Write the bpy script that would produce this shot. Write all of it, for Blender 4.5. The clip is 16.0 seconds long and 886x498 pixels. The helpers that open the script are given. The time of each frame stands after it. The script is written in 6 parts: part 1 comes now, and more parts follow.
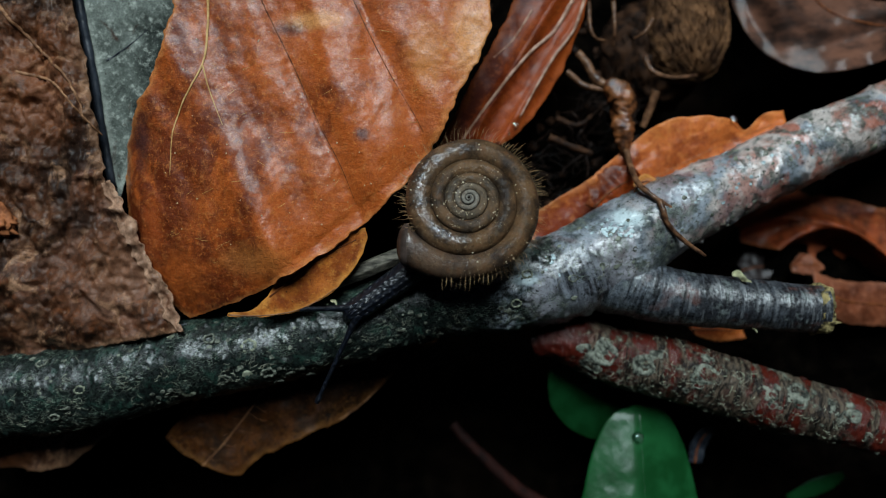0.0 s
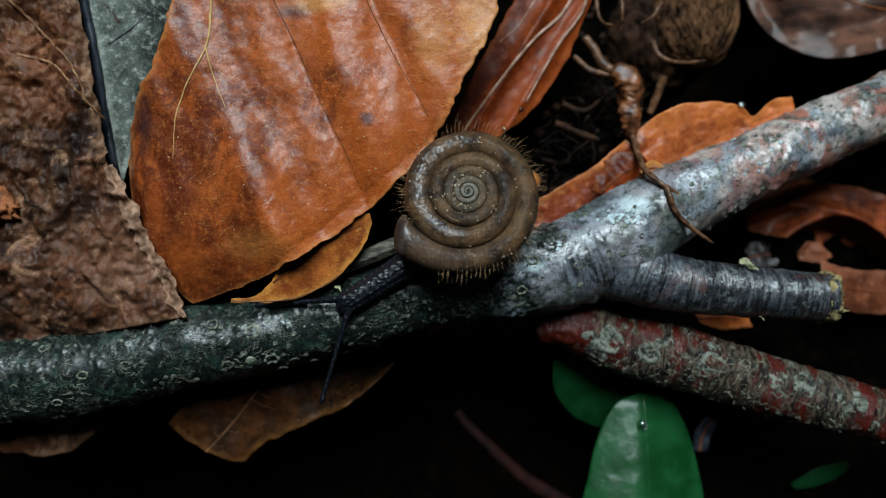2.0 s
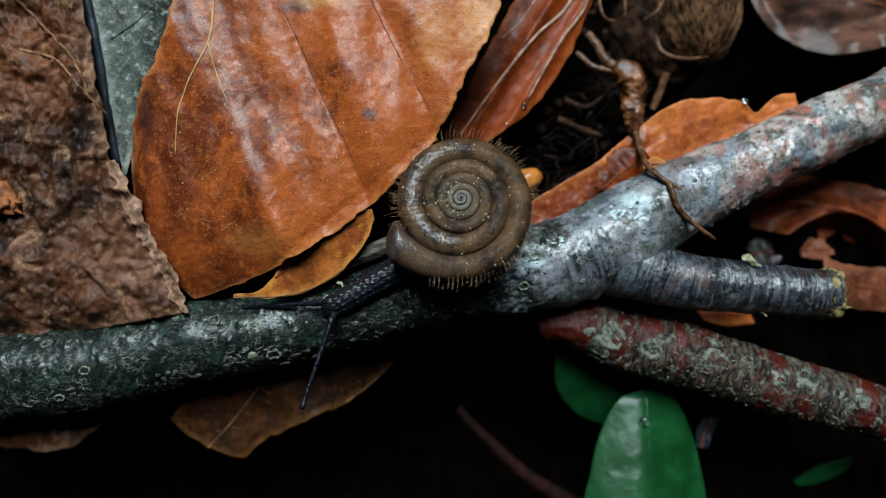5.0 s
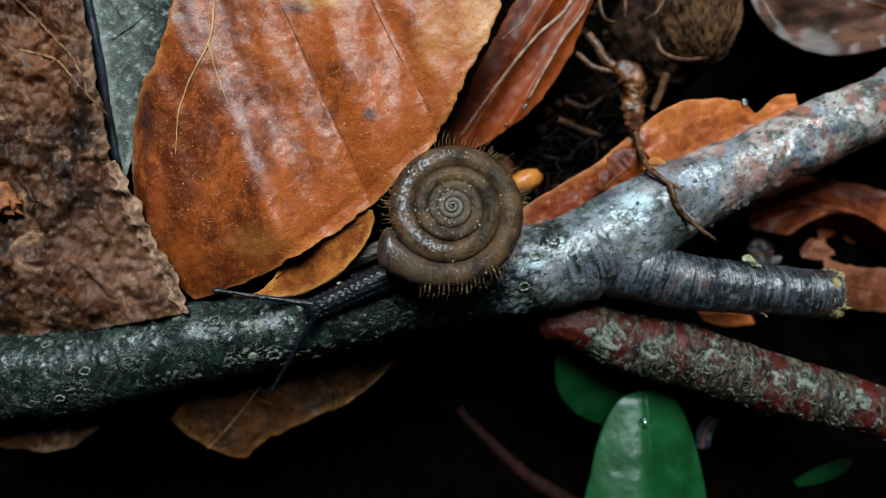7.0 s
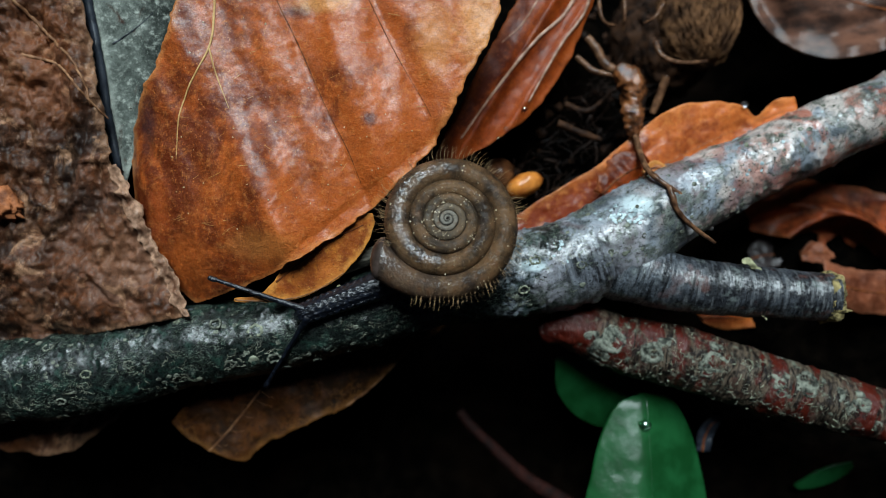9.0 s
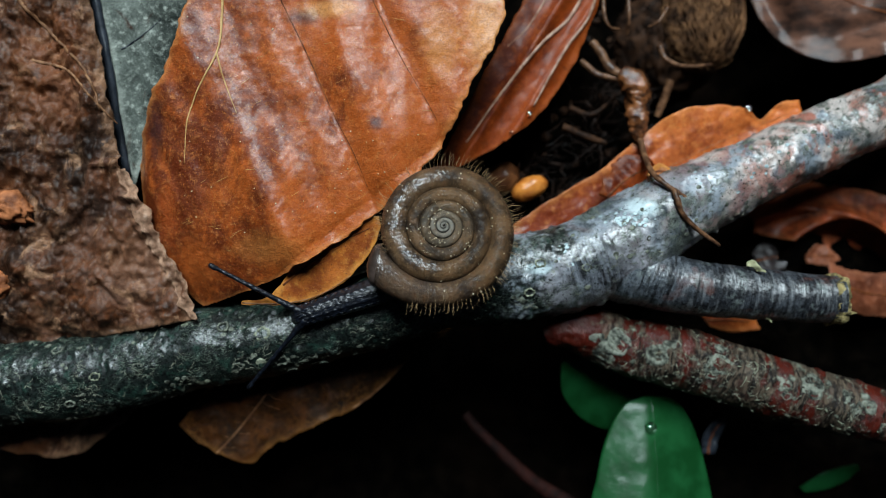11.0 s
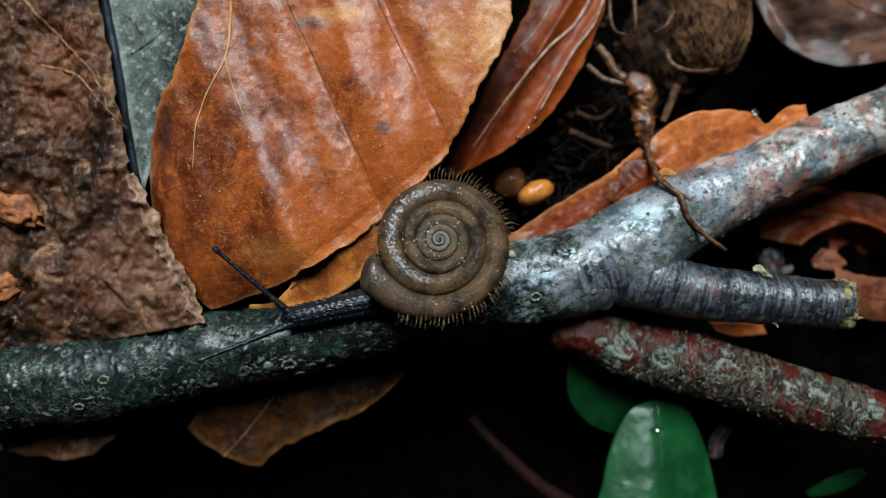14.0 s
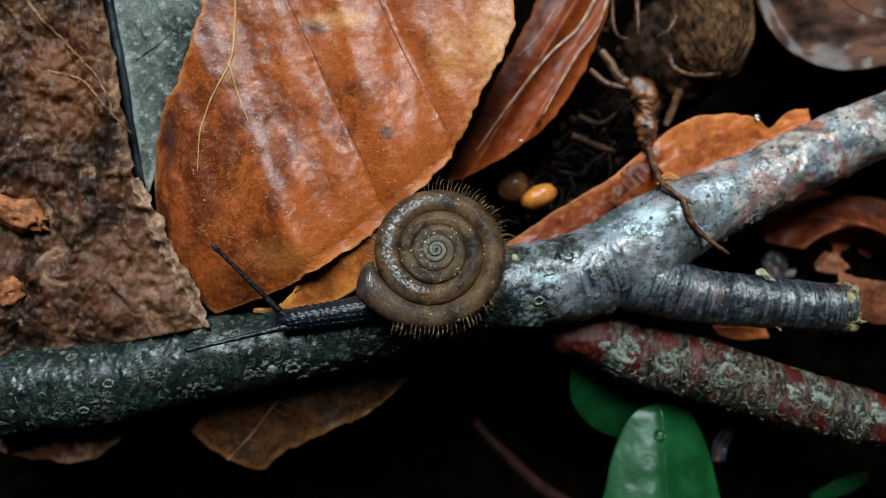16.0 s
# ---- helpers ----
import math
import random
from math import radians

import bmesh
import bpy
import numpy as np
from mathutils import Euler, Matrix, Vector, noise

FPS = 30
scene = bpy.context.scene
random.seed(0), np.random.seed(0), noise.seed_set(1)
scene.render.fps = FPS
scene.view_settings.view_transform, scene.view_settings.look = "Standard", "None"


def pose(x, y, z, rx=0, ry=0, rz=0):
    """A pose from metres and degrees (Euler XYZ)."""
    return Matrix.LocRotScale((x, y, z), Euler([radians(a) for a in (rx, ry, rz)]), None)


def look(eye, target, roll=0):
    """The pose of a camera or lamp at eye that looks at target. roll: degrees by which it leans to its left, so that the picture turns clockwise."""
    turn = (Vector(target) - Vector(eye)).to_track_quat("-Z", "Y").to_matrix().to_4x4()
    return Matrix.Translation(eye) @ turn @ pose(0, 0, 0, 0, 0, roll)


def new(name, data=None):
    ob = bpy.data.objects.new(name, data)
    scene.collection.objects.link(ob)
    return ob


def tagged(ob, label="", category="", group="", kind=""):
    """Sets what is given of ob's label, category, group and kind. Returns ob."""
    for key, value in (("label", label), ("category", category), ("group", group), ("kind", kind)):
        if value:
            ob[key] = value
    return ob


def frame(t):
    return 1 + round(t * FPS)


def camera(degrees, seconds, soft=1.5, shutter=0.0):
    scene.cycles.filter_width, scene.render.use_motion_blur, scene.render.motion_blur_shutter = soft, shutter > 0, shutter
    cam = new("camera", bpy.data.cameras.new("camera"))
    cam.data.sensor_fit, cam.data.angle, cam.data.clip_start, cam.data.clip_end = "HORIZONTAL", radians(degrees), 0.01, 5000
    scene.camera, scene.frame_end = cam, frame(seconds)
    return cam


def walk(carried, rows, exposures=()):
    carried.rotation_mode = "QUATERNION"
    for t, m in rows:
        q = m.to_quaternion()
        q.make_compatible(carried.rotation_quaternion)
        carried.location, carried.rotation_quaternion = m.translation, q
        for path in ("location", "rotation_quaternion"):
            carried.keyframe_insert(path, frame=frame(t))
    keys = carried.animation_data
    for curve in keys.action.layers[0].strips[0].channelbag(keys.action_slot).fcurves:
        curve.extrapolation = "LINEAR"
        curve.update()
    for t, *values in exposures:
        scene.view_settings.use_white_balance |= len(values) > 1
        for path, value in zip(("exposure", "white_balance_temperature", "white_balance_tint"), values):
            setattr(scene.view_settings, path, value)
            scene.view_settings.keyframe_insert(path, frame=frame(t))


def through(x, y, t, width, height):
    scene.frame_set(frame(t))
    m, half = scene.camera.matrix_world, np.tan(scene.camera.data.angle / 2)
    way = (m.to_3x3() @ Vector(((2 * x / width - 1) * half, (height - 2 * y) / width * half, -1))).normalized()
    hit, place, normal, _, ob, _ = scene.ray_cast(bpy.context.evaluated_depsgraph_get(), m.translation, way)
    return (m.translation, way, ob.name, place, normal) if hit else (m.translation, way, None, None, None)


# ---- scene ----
# Woodland litter seen close from above; all lengths below are in millimetres, MM turns them into metres.
MM = 0.001

# ---- camera ----
cam = camera(60, 16.0, soft=1.0)
walk(cam, [
    (0.0, pose(0.00038, 0.00056, 0.09845, 0.829, -0.240, -0.297)),
    (0.5, pose(0.00033, 0.00035, 0.09834, 0.699, -0.161, -0.199)),
    (1.0, pose(0.00012, 0.00024, 0.09814, 0.462, -0.101, -0.106)),
    (1.5, pose(0.00015, 0.00042, 0.09796, 0.092, -0.042, -0.069)),
    (2.0, pose(0.00011, 0.00031, 0.09793, 0.009, -0.101, -0.077)),
    (2.5, pose(0.00015, 0.00025, 0.09799, 0.075, -0.085, -0.115)),
    (3.0, pose(0.00022, 0.00013, 0.09804, 0.256, 0.037, -0.063)),
    (3.5, pose(0.00009, 0.00028, 0.09791, 0.012, -0.049, -0.045)),
    (4.0, pose(0.00004, 0.00019, 0.09788, -0.113, -0.019, -0.006)),
    (6.5, pose(0.00003, -0.00002, 0.09785, 0.016, 0.006, 0.004)),
    (7.0, pose(-0.00000, -0.00000, 0.09790, -0.002, -0.001, 0.001)),
    (7.5, pose(0.00008, -0.00010, 0.09788, 0.078, 0.051, -0.001)),
    (8.0, pose(-0.00001, -0.00006, 0.09798, 0.156, 0.006, -0.034)),
    (8.5, pose(0.00002, -0.00006, 0.09798, 0.227, 0.021, -0.024)),
    (9.0, pose(0.00016, 0.00009, 0.09801, 0.164, 0.130, -0.052)),
    (11.5, pose(0.00008, -0.00002, 0.09857, 0.530, 0.648, -0.134)),
    (12.0, pose(0.00010, 0.00016, 0.09866, 0.542, 0.819, -0.072)),
    (12.5, pose(0.00006, 0.00024, 0.09858, 0.439, 0.872, -0.056)),
    (13.0, pose(-0.00013, 0.00008, 0.09859, 0.545, 0.763, -0.046)),
    (13.5, pose(-0.00001, 0.00015, 0.09866, 0.583, 0.902, -0.068)),
    (14.0, pose(-0.00000, 0.00020, 0.09871, 0.617, 0.917, -0.059)),
    (14.5, pose(-0.00004, 0.00035, 0.09879, 0.663, 0.928, -0.092)),
    (15.0, pose(-0.00006, 0.00041, 0.09883, 0.661, 1.009, -0.056)),
    (15.5, pose(-0.00009, 0.00031, 0.09890, 0.800, 1.061, -0.050)),
    (16.0, pose(-0.00007, 0.00027, 0.09894, 0.857, 1.111, -0.084)),
], exposures=((0.0, -0.36), (3.0, -0.20), (7.0, -0.03), (16.0, 0.0)))
cam.data.dof.use_dof, cam.data.dof.focus_distance, cam.data.dof.aperture_fstop = True, 0.0658, 16.0

# ---- light: overcast sky through a gap in the canopy ----
world = bpy.data.worlds.new("sky")
scene.world = world
world.use_nodes = True
sky = world.node_tree.nodes.new("ShaderNodeTexSky")
sky.sky_type, sky.sun_disc = "NISHITA", False
sky.sun_elevation, sky.sun_rotation = radians(51), radians(0)
world.node_tree.links.new(sky.outputs["Color"], world.node_tree.nodes["Background"].inputs["Color"])
world.node_tree.nodes["Background"].inputs["Strength"].default_value = 0.003

sun_data = bpy.data.lights.new("sun", "SUN")
sun_data.energy, sun_data.angle, sun_data.color = 7.5, radians(34), (0.74, 0.88, 0.94)
sun = new("sun", sun_data)
sun.matrix_world = look((0.0, 0.98, 1.22), (0, 0, 0))


# ---- material helpers ----
class Nodes:
    """A short way to write node materials. Coordinates are millimetres."""

    def __init__(self, name):
        self.mat = bpy.data.materials.new(name)
        self.mat.use_nodes = True
        self.tree = self.mat.node_tree
        self.bsdf = self.tree.nodes["Principled BSDF"]
        coords = self.add("ShaderNodeTexCoord").outputs["Object"]
        self.mm = self.scaled(coords, (1000, 1000, 1000))

    def add(self, kind, **props):
        node = self.tree.nodes.new(kind)
        if "operation" in props:
            node.operation = props["operation"]
        return node

    def put(self, socket, value):
        if isinstance(value, bpy.types.NodeSocket):
            self.tree.links.new(value, socket)
        else:
            if socket.type == "RGBA" and len(value) == 3:
                value = (*value, 1)
            socket.default_value = value

    def scaled(self, vec, s):
        node = self.add("ShaderNodeVectorMath", operation="MULTIPLY")
        self.put(node.inputs[0], vec)
        self.put(node.inputs[1], s)
        return node.outputs[0]

    def attr(self, name):
        node = self.add("ShaderNodeAttribute")
        node.attribute_name = name
        return node.outputs["Vector"]

    def split(self, vec):
        node = self.add("ShaderNodeSeparateXYZ")
        self.put(node.inputs[0], vec)
        return node.outputs

    def noise(self, scale, vec=None, detail=4, rough=0.55, dist=0.0):
        node = self.add("ShaderNodeTexNoise")
        self.put(node.inputs["Vector"], vec or self.mm)
        for key, value in (("Scale", scale), ("Detail", detail), ("Roughness", rough), ("Distortion", dist)):
            self.put(node.inputs[key], value)
        return node.outputs["Fac"]

    def cells(self, scale, vec=None, feature="DISTANCE_TO_EDGE"):
        node = self.add("ShaderNodeTexVoronoi")
        node.feature = feature
        self.put(node.inputs["Vector"], vec or self.mm)
        self.put(node.inputs["Scale"], scale)
        return node.outputs["Distance"]

    def math(self, op, a, b=0.0, c=0.0):
        node = self.add("ShaderNodeMath", operation=op)
        for socket, value in zip(node.inputs, (a, b, c)):
            self.put(socket, value)
        return node.outputs[0]

    def band(self, value, lo, hi):
        """0 below lo, 1 above hi, smooth between (hi < lo turns it round)."""
        node = self.add("ShaderNodeMapRange")
        node.interpolation_type = "SMOOTHSTEP"
        self.put(node.inputs["Value"], value)
        flip = hi < lo
        node.inputs["From Min"].default_value, node.inputs["From Max"].default_value = (hi, lo) if flip else (lo, hi)
        node.inputs["To Min"].default_value, node.inputs["To Max"].default_value = (1, 0) if flip else (0, 1)
        return node.outputs[0]

    def mix(self, fac, a, b):
        node = self.add("ShaderNodeMix")
        node.data_type = "RGBA"
        self.put(node.inputs["Factor"], fac)
        self.put(node.inputs[6], a)
        self.put(node.inputs[7], b)
        return node.outputs[2]

    def bump(self, height, strength, depth, normal=None):
        node = self.add("ShaderNodeBump")
        self.put(node.inputs["Height"], height)
        node.inputs["Strength"].default_value = strength
        node.inputs["Distance"].default_value = depth * MM
        if normal:
            self.put(node.inputs["Normal"], normal)
        return node.outputs[0]

    def done(self, color, rough, normal=None, coat=0.0, specular=0.3, through=0.0, coat_rough=0.15, film=None, coat_ior=1.5):
        self.put(self.bsdf.inputs["Base Color"], color)
        self.put(self.bsdf.inputs["Roughness"], rough)
        self.put(self.bsdf.inputs["Specular IOR Level"], specular)
        self.put(self.bsdf.inputs["Coat Weight"], coat)
        self.put(self.bsdf.inputs["Coat Roughness"], coat_rough)
        self.put(self.bsdf.inputs["Coat IOR"], coat_ior)
        if normal:
            self.put(self.bsdf.inputs["Normal"], normal)
            self.put(self.bsdf.inputs["Coat Normal"], film or normal)
        if through:
            self.put(self.bsdf.inputs["Subsurface Weight"], through)
            self.bsdf.inputs["Subsurface Radius"].default_value = (0.0008, 0.0004, 0.0002)
            self.bsdf.inputs["Subsurface Scale"].default_value = 1.0
        return self.mat


def leaf_material(name, dark, mid, pale, rough=0.42, coat=0.25, relief=0.5, pale_edge=0.6, grime=0.5, netting=0.4, patch=0.0, shade=None, ramp=None, mottle=0.4, grain=1.5, spots=(), tints=(), film_depth=0.02):
    """A wet dead leaf: mottled colour, cross fibres, net of fine veins, brittle pale margin, black specks."""
    n = Nodes(name)
    along, across, edge = n.split(n.attr("leaf"))
    blotch = n.noise(0.13, detail=6, rough=0.62, dist=0.5)
    fine = n.noise(grain, detail=7, rough=0.7)
    fibre = n.noise(0.8, n.scaled(n.mm, (2.6, 4.2, 2.0)), detail=5, rough=0.65, dist=1.6)
    tone = n.math("MULTIPLY_ADD", n.math("SUBTRACT", n.noise(0.5, detail=6, rough=0.7), 0.5), 0.7, blotch)
    if shade:
        tone = n.math("ADD", tone, n.math("MULTIPLY_ADD", across, shade, -0.5 * shade))
    if ramp:
        tone = n.math("ADD", tone, n.math("MULTIPLY_ADD", along, ramp, -0.5 * ramp))
    color = n.mix(n.band(tone, 0.3, 0.66), dark, mid)
    color = n.mix(n.math("MULTIPLY", n.band(fine, 0.5, 0.74), mottle), color, pale)
    if patch:
        where = n.band(n.noise(0.3, n.scaled(n.mm, (1.3, 0.8, 1)), detail=7, rough=0.7, dist=0.25), 0.5, 0.66)
        color = n.mix(n.math("MULTIPLY", where, patch), color, pale)
        color = n.mix(n.math("MULTIPLY", n.band(n.noise(0.22, detail=7, rough=0.7, dist=0.3), 0.5, 0.38), 0.8), color, dark)
    for k, (scale, lo, hi, tint, amount) in enumerate(tints):
        area = n.noise(scale, n.scaled(n.mm, (1.15 + 0.13 * k, 1.0 + 0.1 * k, 1)), detail=7, rough=0.66, dist=0.6)
        color = n.mix(n.math("MULTIPLY", n.band(area, lo, hi), amount), color, tint)
    color = n.mix(n.math("MULTIPLY", n.band(fibre, 0.52, 0.7), 0.2), color, dark)
    net = n.cells(1.7, n.scaled(n.mm, (1.3, 0.8, 1.0)))
    where = n.band(n.noise(0.22), 0.5, 0.66)
    color = n.mix(n.math("MULTIPLY", n.band(net, 0.06, 0.0), n.math("MULTIPLY", where, netting)), color, pale)
    margin = n.math("MULTIPLY", n.band(n.math("ADD", edge, n.math("MULTIPLY", n.noise(0.8, detail=5), 1.1)), 1.0, 0.45), pale_edge)
    color = n.mix(margin, color, pale)
    for x, y, rx, ry, tint in spots:
        rel = n.add("ShaderNodeVectorMath", operation="SUBTRACT")
        n.put(rel.inputs[0], n.mm)
        n.put(rel.inputs[1], (x, y, 0))
        away = n.add("ShaderNodeVectorMath", operation="LENGTH")
        n.put(away.inputs[0], n.scaled(rel.outputs[0], (1 / rx, 1 / ry, 0)))
        near = n.math("ADD", away.outputs["Value"], n.math("MULTIPLY_ADD", n.noise(1.4, detail=5, rough=0.7), 1.4, -0.7))
        color = n.mix(n.math("MULTIPLY", n.band(near, 1.3, 0.2), 0.85 if tint[0] < 0.1 else 0.55), color, tint)
    speck = n.math("MULTIPLY", n.band(n.noise(3.6, detail=3), 0.66, 0.74), grime)
    color = n.mix(speck, color, (0.02, 0.010, 0.006))
    stain = n.math("MULTIPLY", n.band(n.noise(0.4, detail=6, rough=0.65, dist=1.0), 0.6, 0.72), grime)
    color = n.mix(stain, color, (0.04, 0.016, 0.009))
    crackle = n.math("ABSOLUTE", n.math("SUBTRACT", n.noise(1.7, detail=4, rough=0.6, dist=0.8), 0.5))
    color = n.mix(n.math("MULTIPLY", n.band(crackle, 0.045, 0.0), 0.35), color, dark)
    color = n.mix(n.math("MULTIPLY", n.band(n.noise(4.2, detail=5, rough=0.75), 0.55, 0.7), 0.35), color, pale)
    h1 = n.bump(n.math("ADD", n.math("MULTIPLY", fine, 1.3), n.math("MULTIPLY", fibre, 0.5)), relief, 0.16)
    h2 = n.bump(n.noise(7.0, detail=4, rough=0.75), relief, 0.05, h1)
    soft = n.bump(n.noise(1.2, detail=6, rough=0.7), 0.5 * relief, 0.10)
    soft = n.bump(n.noise(6.5, detail=4, rough=0.7), 0.8 * relief, film_depth, soft)
    r = n.math("MULTIPLY_ADD", n.noise(0.9, detail=6, rough=0.7), 0.4, rough - 0.15)
    wet = n.math("MULTIPLY", n.math("MULTIPLY_ADD", n.band(n.noise(0.35, detail=4), 0.35, 0.6), 0.4, n.math("MULTIPLY", n.band(n.noise(4.5, detail=4, rough=0.7), 0.3, 0.65), 0.6)), coat)
    return n.done(color, r, h2, coat=wet, coat_rough=0.29, film=soft, specular=0.1)


def plain_material(name, a, b, scale=0.6, rough=0.5, coat=0.0, relief=0.4, depth=0.1, stretch=(1, 1, 1)):
    n = Nodes(name)
    vec = n.scaled(n.mm, stretch)
    f = n.noise(scale, vec, detail=6, rough=0.65)
    g = n.noise(scale * 6, vec, detail=4, rough=0.7)
    color = n.mix(n.band(f, 0.35, 0.65), a, b)
    color = n.mix(n.math("MULTIPLY", n.band(g, 0.5, 0.75), 0.4), color, a)
    normal = n.bump(n.math("ADD", f, n.math("MULTIPLY", g, 0.4)), relief, depth)
    return n.done(color, n.math("ADD", rough - 0.1, n.math("MULTIPLY", g, 0.2)), normal, coat=coat, specular=0.12)


def bark_material():
    """Wet dark bark with thin pale cracks, grey-green crusts; the far limb paler with rusty patches."""
    n = Nodes("bark")
    along, around, limb = n.split(n.attr("bark"))
    flat = n.scaled(n.attr("bark"), (1, 1, 0))
    broad = n.noise(0.3, n.mm, detail=6, rough=0.65)
    fine = n.noise(1.9, n.mm, detail=7, rough=0.75)
    base = n.mix(n.band(fine, 0.38, 0.68), (0.0012, 0.0018, 0.0016), (0.012, 0.021, 0.017))
    film = n.math("MULTIPLY", n.band(n.math("MULTIPLY_ADD", around, -0.06, n.noise(0.25, n.mm, detail=5)), 0.50, 0.68), 0.6)
    base = n.mix(film, base, (0.032, 0.018, 0.009))
    crust = n.math("MULTIPLY", n.band(n.noise(0.7, n.mm, detail=7, rough=0.75, dist=0.6), 0.52, 0.62), 0.7)
    base = n.mix(crust, base, (0.018, 0.050, 0.036))
    spot = n.math("MULTIPLY", n.band(n.noise(1.5, n.mm, detail=5, rough=0.7), 0.60, 0.68), 0.5)
    base = n.mix(spot, base, (0.075, 0.105, 0.075))
    # the pale smooth limb: lilac-grey skin, cream and pink patches, grey-green scurf
    skin = n.mix(n.band(broad, 0.40, 0.60), (0.060, 0.072, 0.084), (0.30, 0.33, 0.37))
    cream = n.math("MULTIPLY", n.band(n.math("MULTIPLY_ADD", n.math("MAXIMUM", n.math("SUBTRACT", limb, 1.4), 0.0), 0.11, n.noise(0.22, n.mm, detail=6, rough=0.6)), 0.48, 0.60), n.band(limb, 1.0, 1.5))
    skin = n.mix(n.math("MULTIPLY", cream, 0.9), skin, (0.62, 0.52, 0.47))
    rust = n.band(n.noise(0.2, n.scaled(n.mm, (1.2, 0.8, 1)), detail=5, rough=0.6, dist=0.5), 0.48, 0.57)
    skin = n.mix(n.math("MULTIPLY", rust, n.math("MULTIPLY_ADD", n.band(limb, 1.2, 1.9), 0.75, 0.12)), skin, (0.38, 0.105, 0.060))
    scurf = n.math("MULTIPLY", n.band(n.noise(0.42, n.mm, detail=7, rough=0.72, dist=0.4), 0.51, 0.59), 0.85)
    skin = n.mix(scurf, skin, n.mix(n.band(fine, 0.35, 0.65), (0.006, 0.008, 0.007), (0.15, 0.175, 0.145)))
    pale = n.band(n.math("MULTIPLY_ADD", n.math("SUBTRACT", fine, 0.5), 0.5, n.math("MULTIPLY_ADD", limb, 0.42, broad)), 0.70, 0.86)
    base = n.mix(n.math("MULTIPLY", pale, 0.92), base, skin)
    ring = n.noise(2.0, n.scaled(flat, (1, 0.12, 0)), detail=5, rough=0.65, dist=0.8)
    streak = n.mix(n.band(ring, 0.42, 0.60), (0.012, 0.013, 0.017), (0.15, 0.165, 0.19))
    for x, y, rx, ry, tint in ((13.0, -1.6, 3.8, 2.8, streak), (17.4, 4.3, 1.5, 1.0, (0.55, 0.66, 0.68)), (8.0, -1.2, 1.2, 0.6, (0.50, 0.60, 0.62))):
        rel = n.add("ShaderNodeVectorMath", operation="SUBTRACT")
        n.put(rel.inputs[0], n.mm)
        n.put(rel.inputs[1], (x + 4.6, y + 4.6, 0))
        away = n.add("ShaderNodeVectorMath", operation="LENGTH")
        n.put(away.inputs[0], n.scaled(rel.outputs[0], (1 / rx, 1 / ry, 0)))
        near = n.math("MULTIPLY_ADD", n.noise(0.9, n.mm, detail=5, rough=0.65), 1.2, n.math("ADD", away.outputs["Value"], -0.6))
        base = n.mix(n.math("MULTIPLY", n.band(near, 1.2, 0.5), 0.85), base, tint)
    thread = n.math("ABSOLUTE", n.math("SUBTRACT", n.noise(0.95, n.scaled(flat, (0.95, 2.1, 1)), detail=4, rough=0.6, dist=1.4), 0.5))
    crack = n.math("MULTIPLY", n.band(thread, 0.022, 0.006), n.band(n.noise(0.5, n.mm, detail=4), 0.44, 0.56))
    base = n.mix(n.math("MULTIPLY", crack, 0.75), base, (0.22, 0.26, 0.20))
    pit = n.math("MULTIPLY", n.band(n.noise(1.5, n.scaled(flat, (0.8, 1.2, 1)), detail=6, rough=0.75), 0.59, 0.66), n.math("MINIMUM", limb, 0.8))
    base = n.mix(pit, base, (0.012, 0.012, 0.012))
    pore = n.band(n.noise(3.6, n.mm, detail=2), 0.63, 0.7)
    base = n.mix(pore, base, (0.005, 0.005, 0.005))
    h = n.bump(n.math("SUBTRACT", n.math("ADD", fine, n.math("MULTIPLY", crack, 0.5)), n.math("MULTIPLY", pit, 0.5)), 1.0, 0.34)
    h = n.bump(n.noise(7.0, n.mm, detail=4, rough=0.75), 0.8, 0.08, h)
    soft = n.bump(n.noise(2.2, n.mm, detail=5, rough=0.65), 0.6, 0.07)
    soft = n.bump(n.noise(8.0, n.mm, detail=2, rough=0.6), 0.7, 0.022, soft)
    wet = n.math("MULTIPLY", n.band(n.noise(4.2, n.mm, detail=6, rough=0.8), 0.40, 0.54), n.math("MULTIPLY", n.band(n.noise(0.35, n.mm, detail=5, rough=0.6), 0.28, 0.5), n.math("MULTIPLY_ADD", pit, -0.6, n.math("MULTIPLY_ADD", n.band(limb, 0.0, 1.0), 0.3, 0.55))))
    return n.done(base, n.math("MULTIPLY_ADD", fine, 0.3, 0.4), h, coat=wet, coat_rough=0.34, film=soft, specular=0.05, coat_ior=1.9)


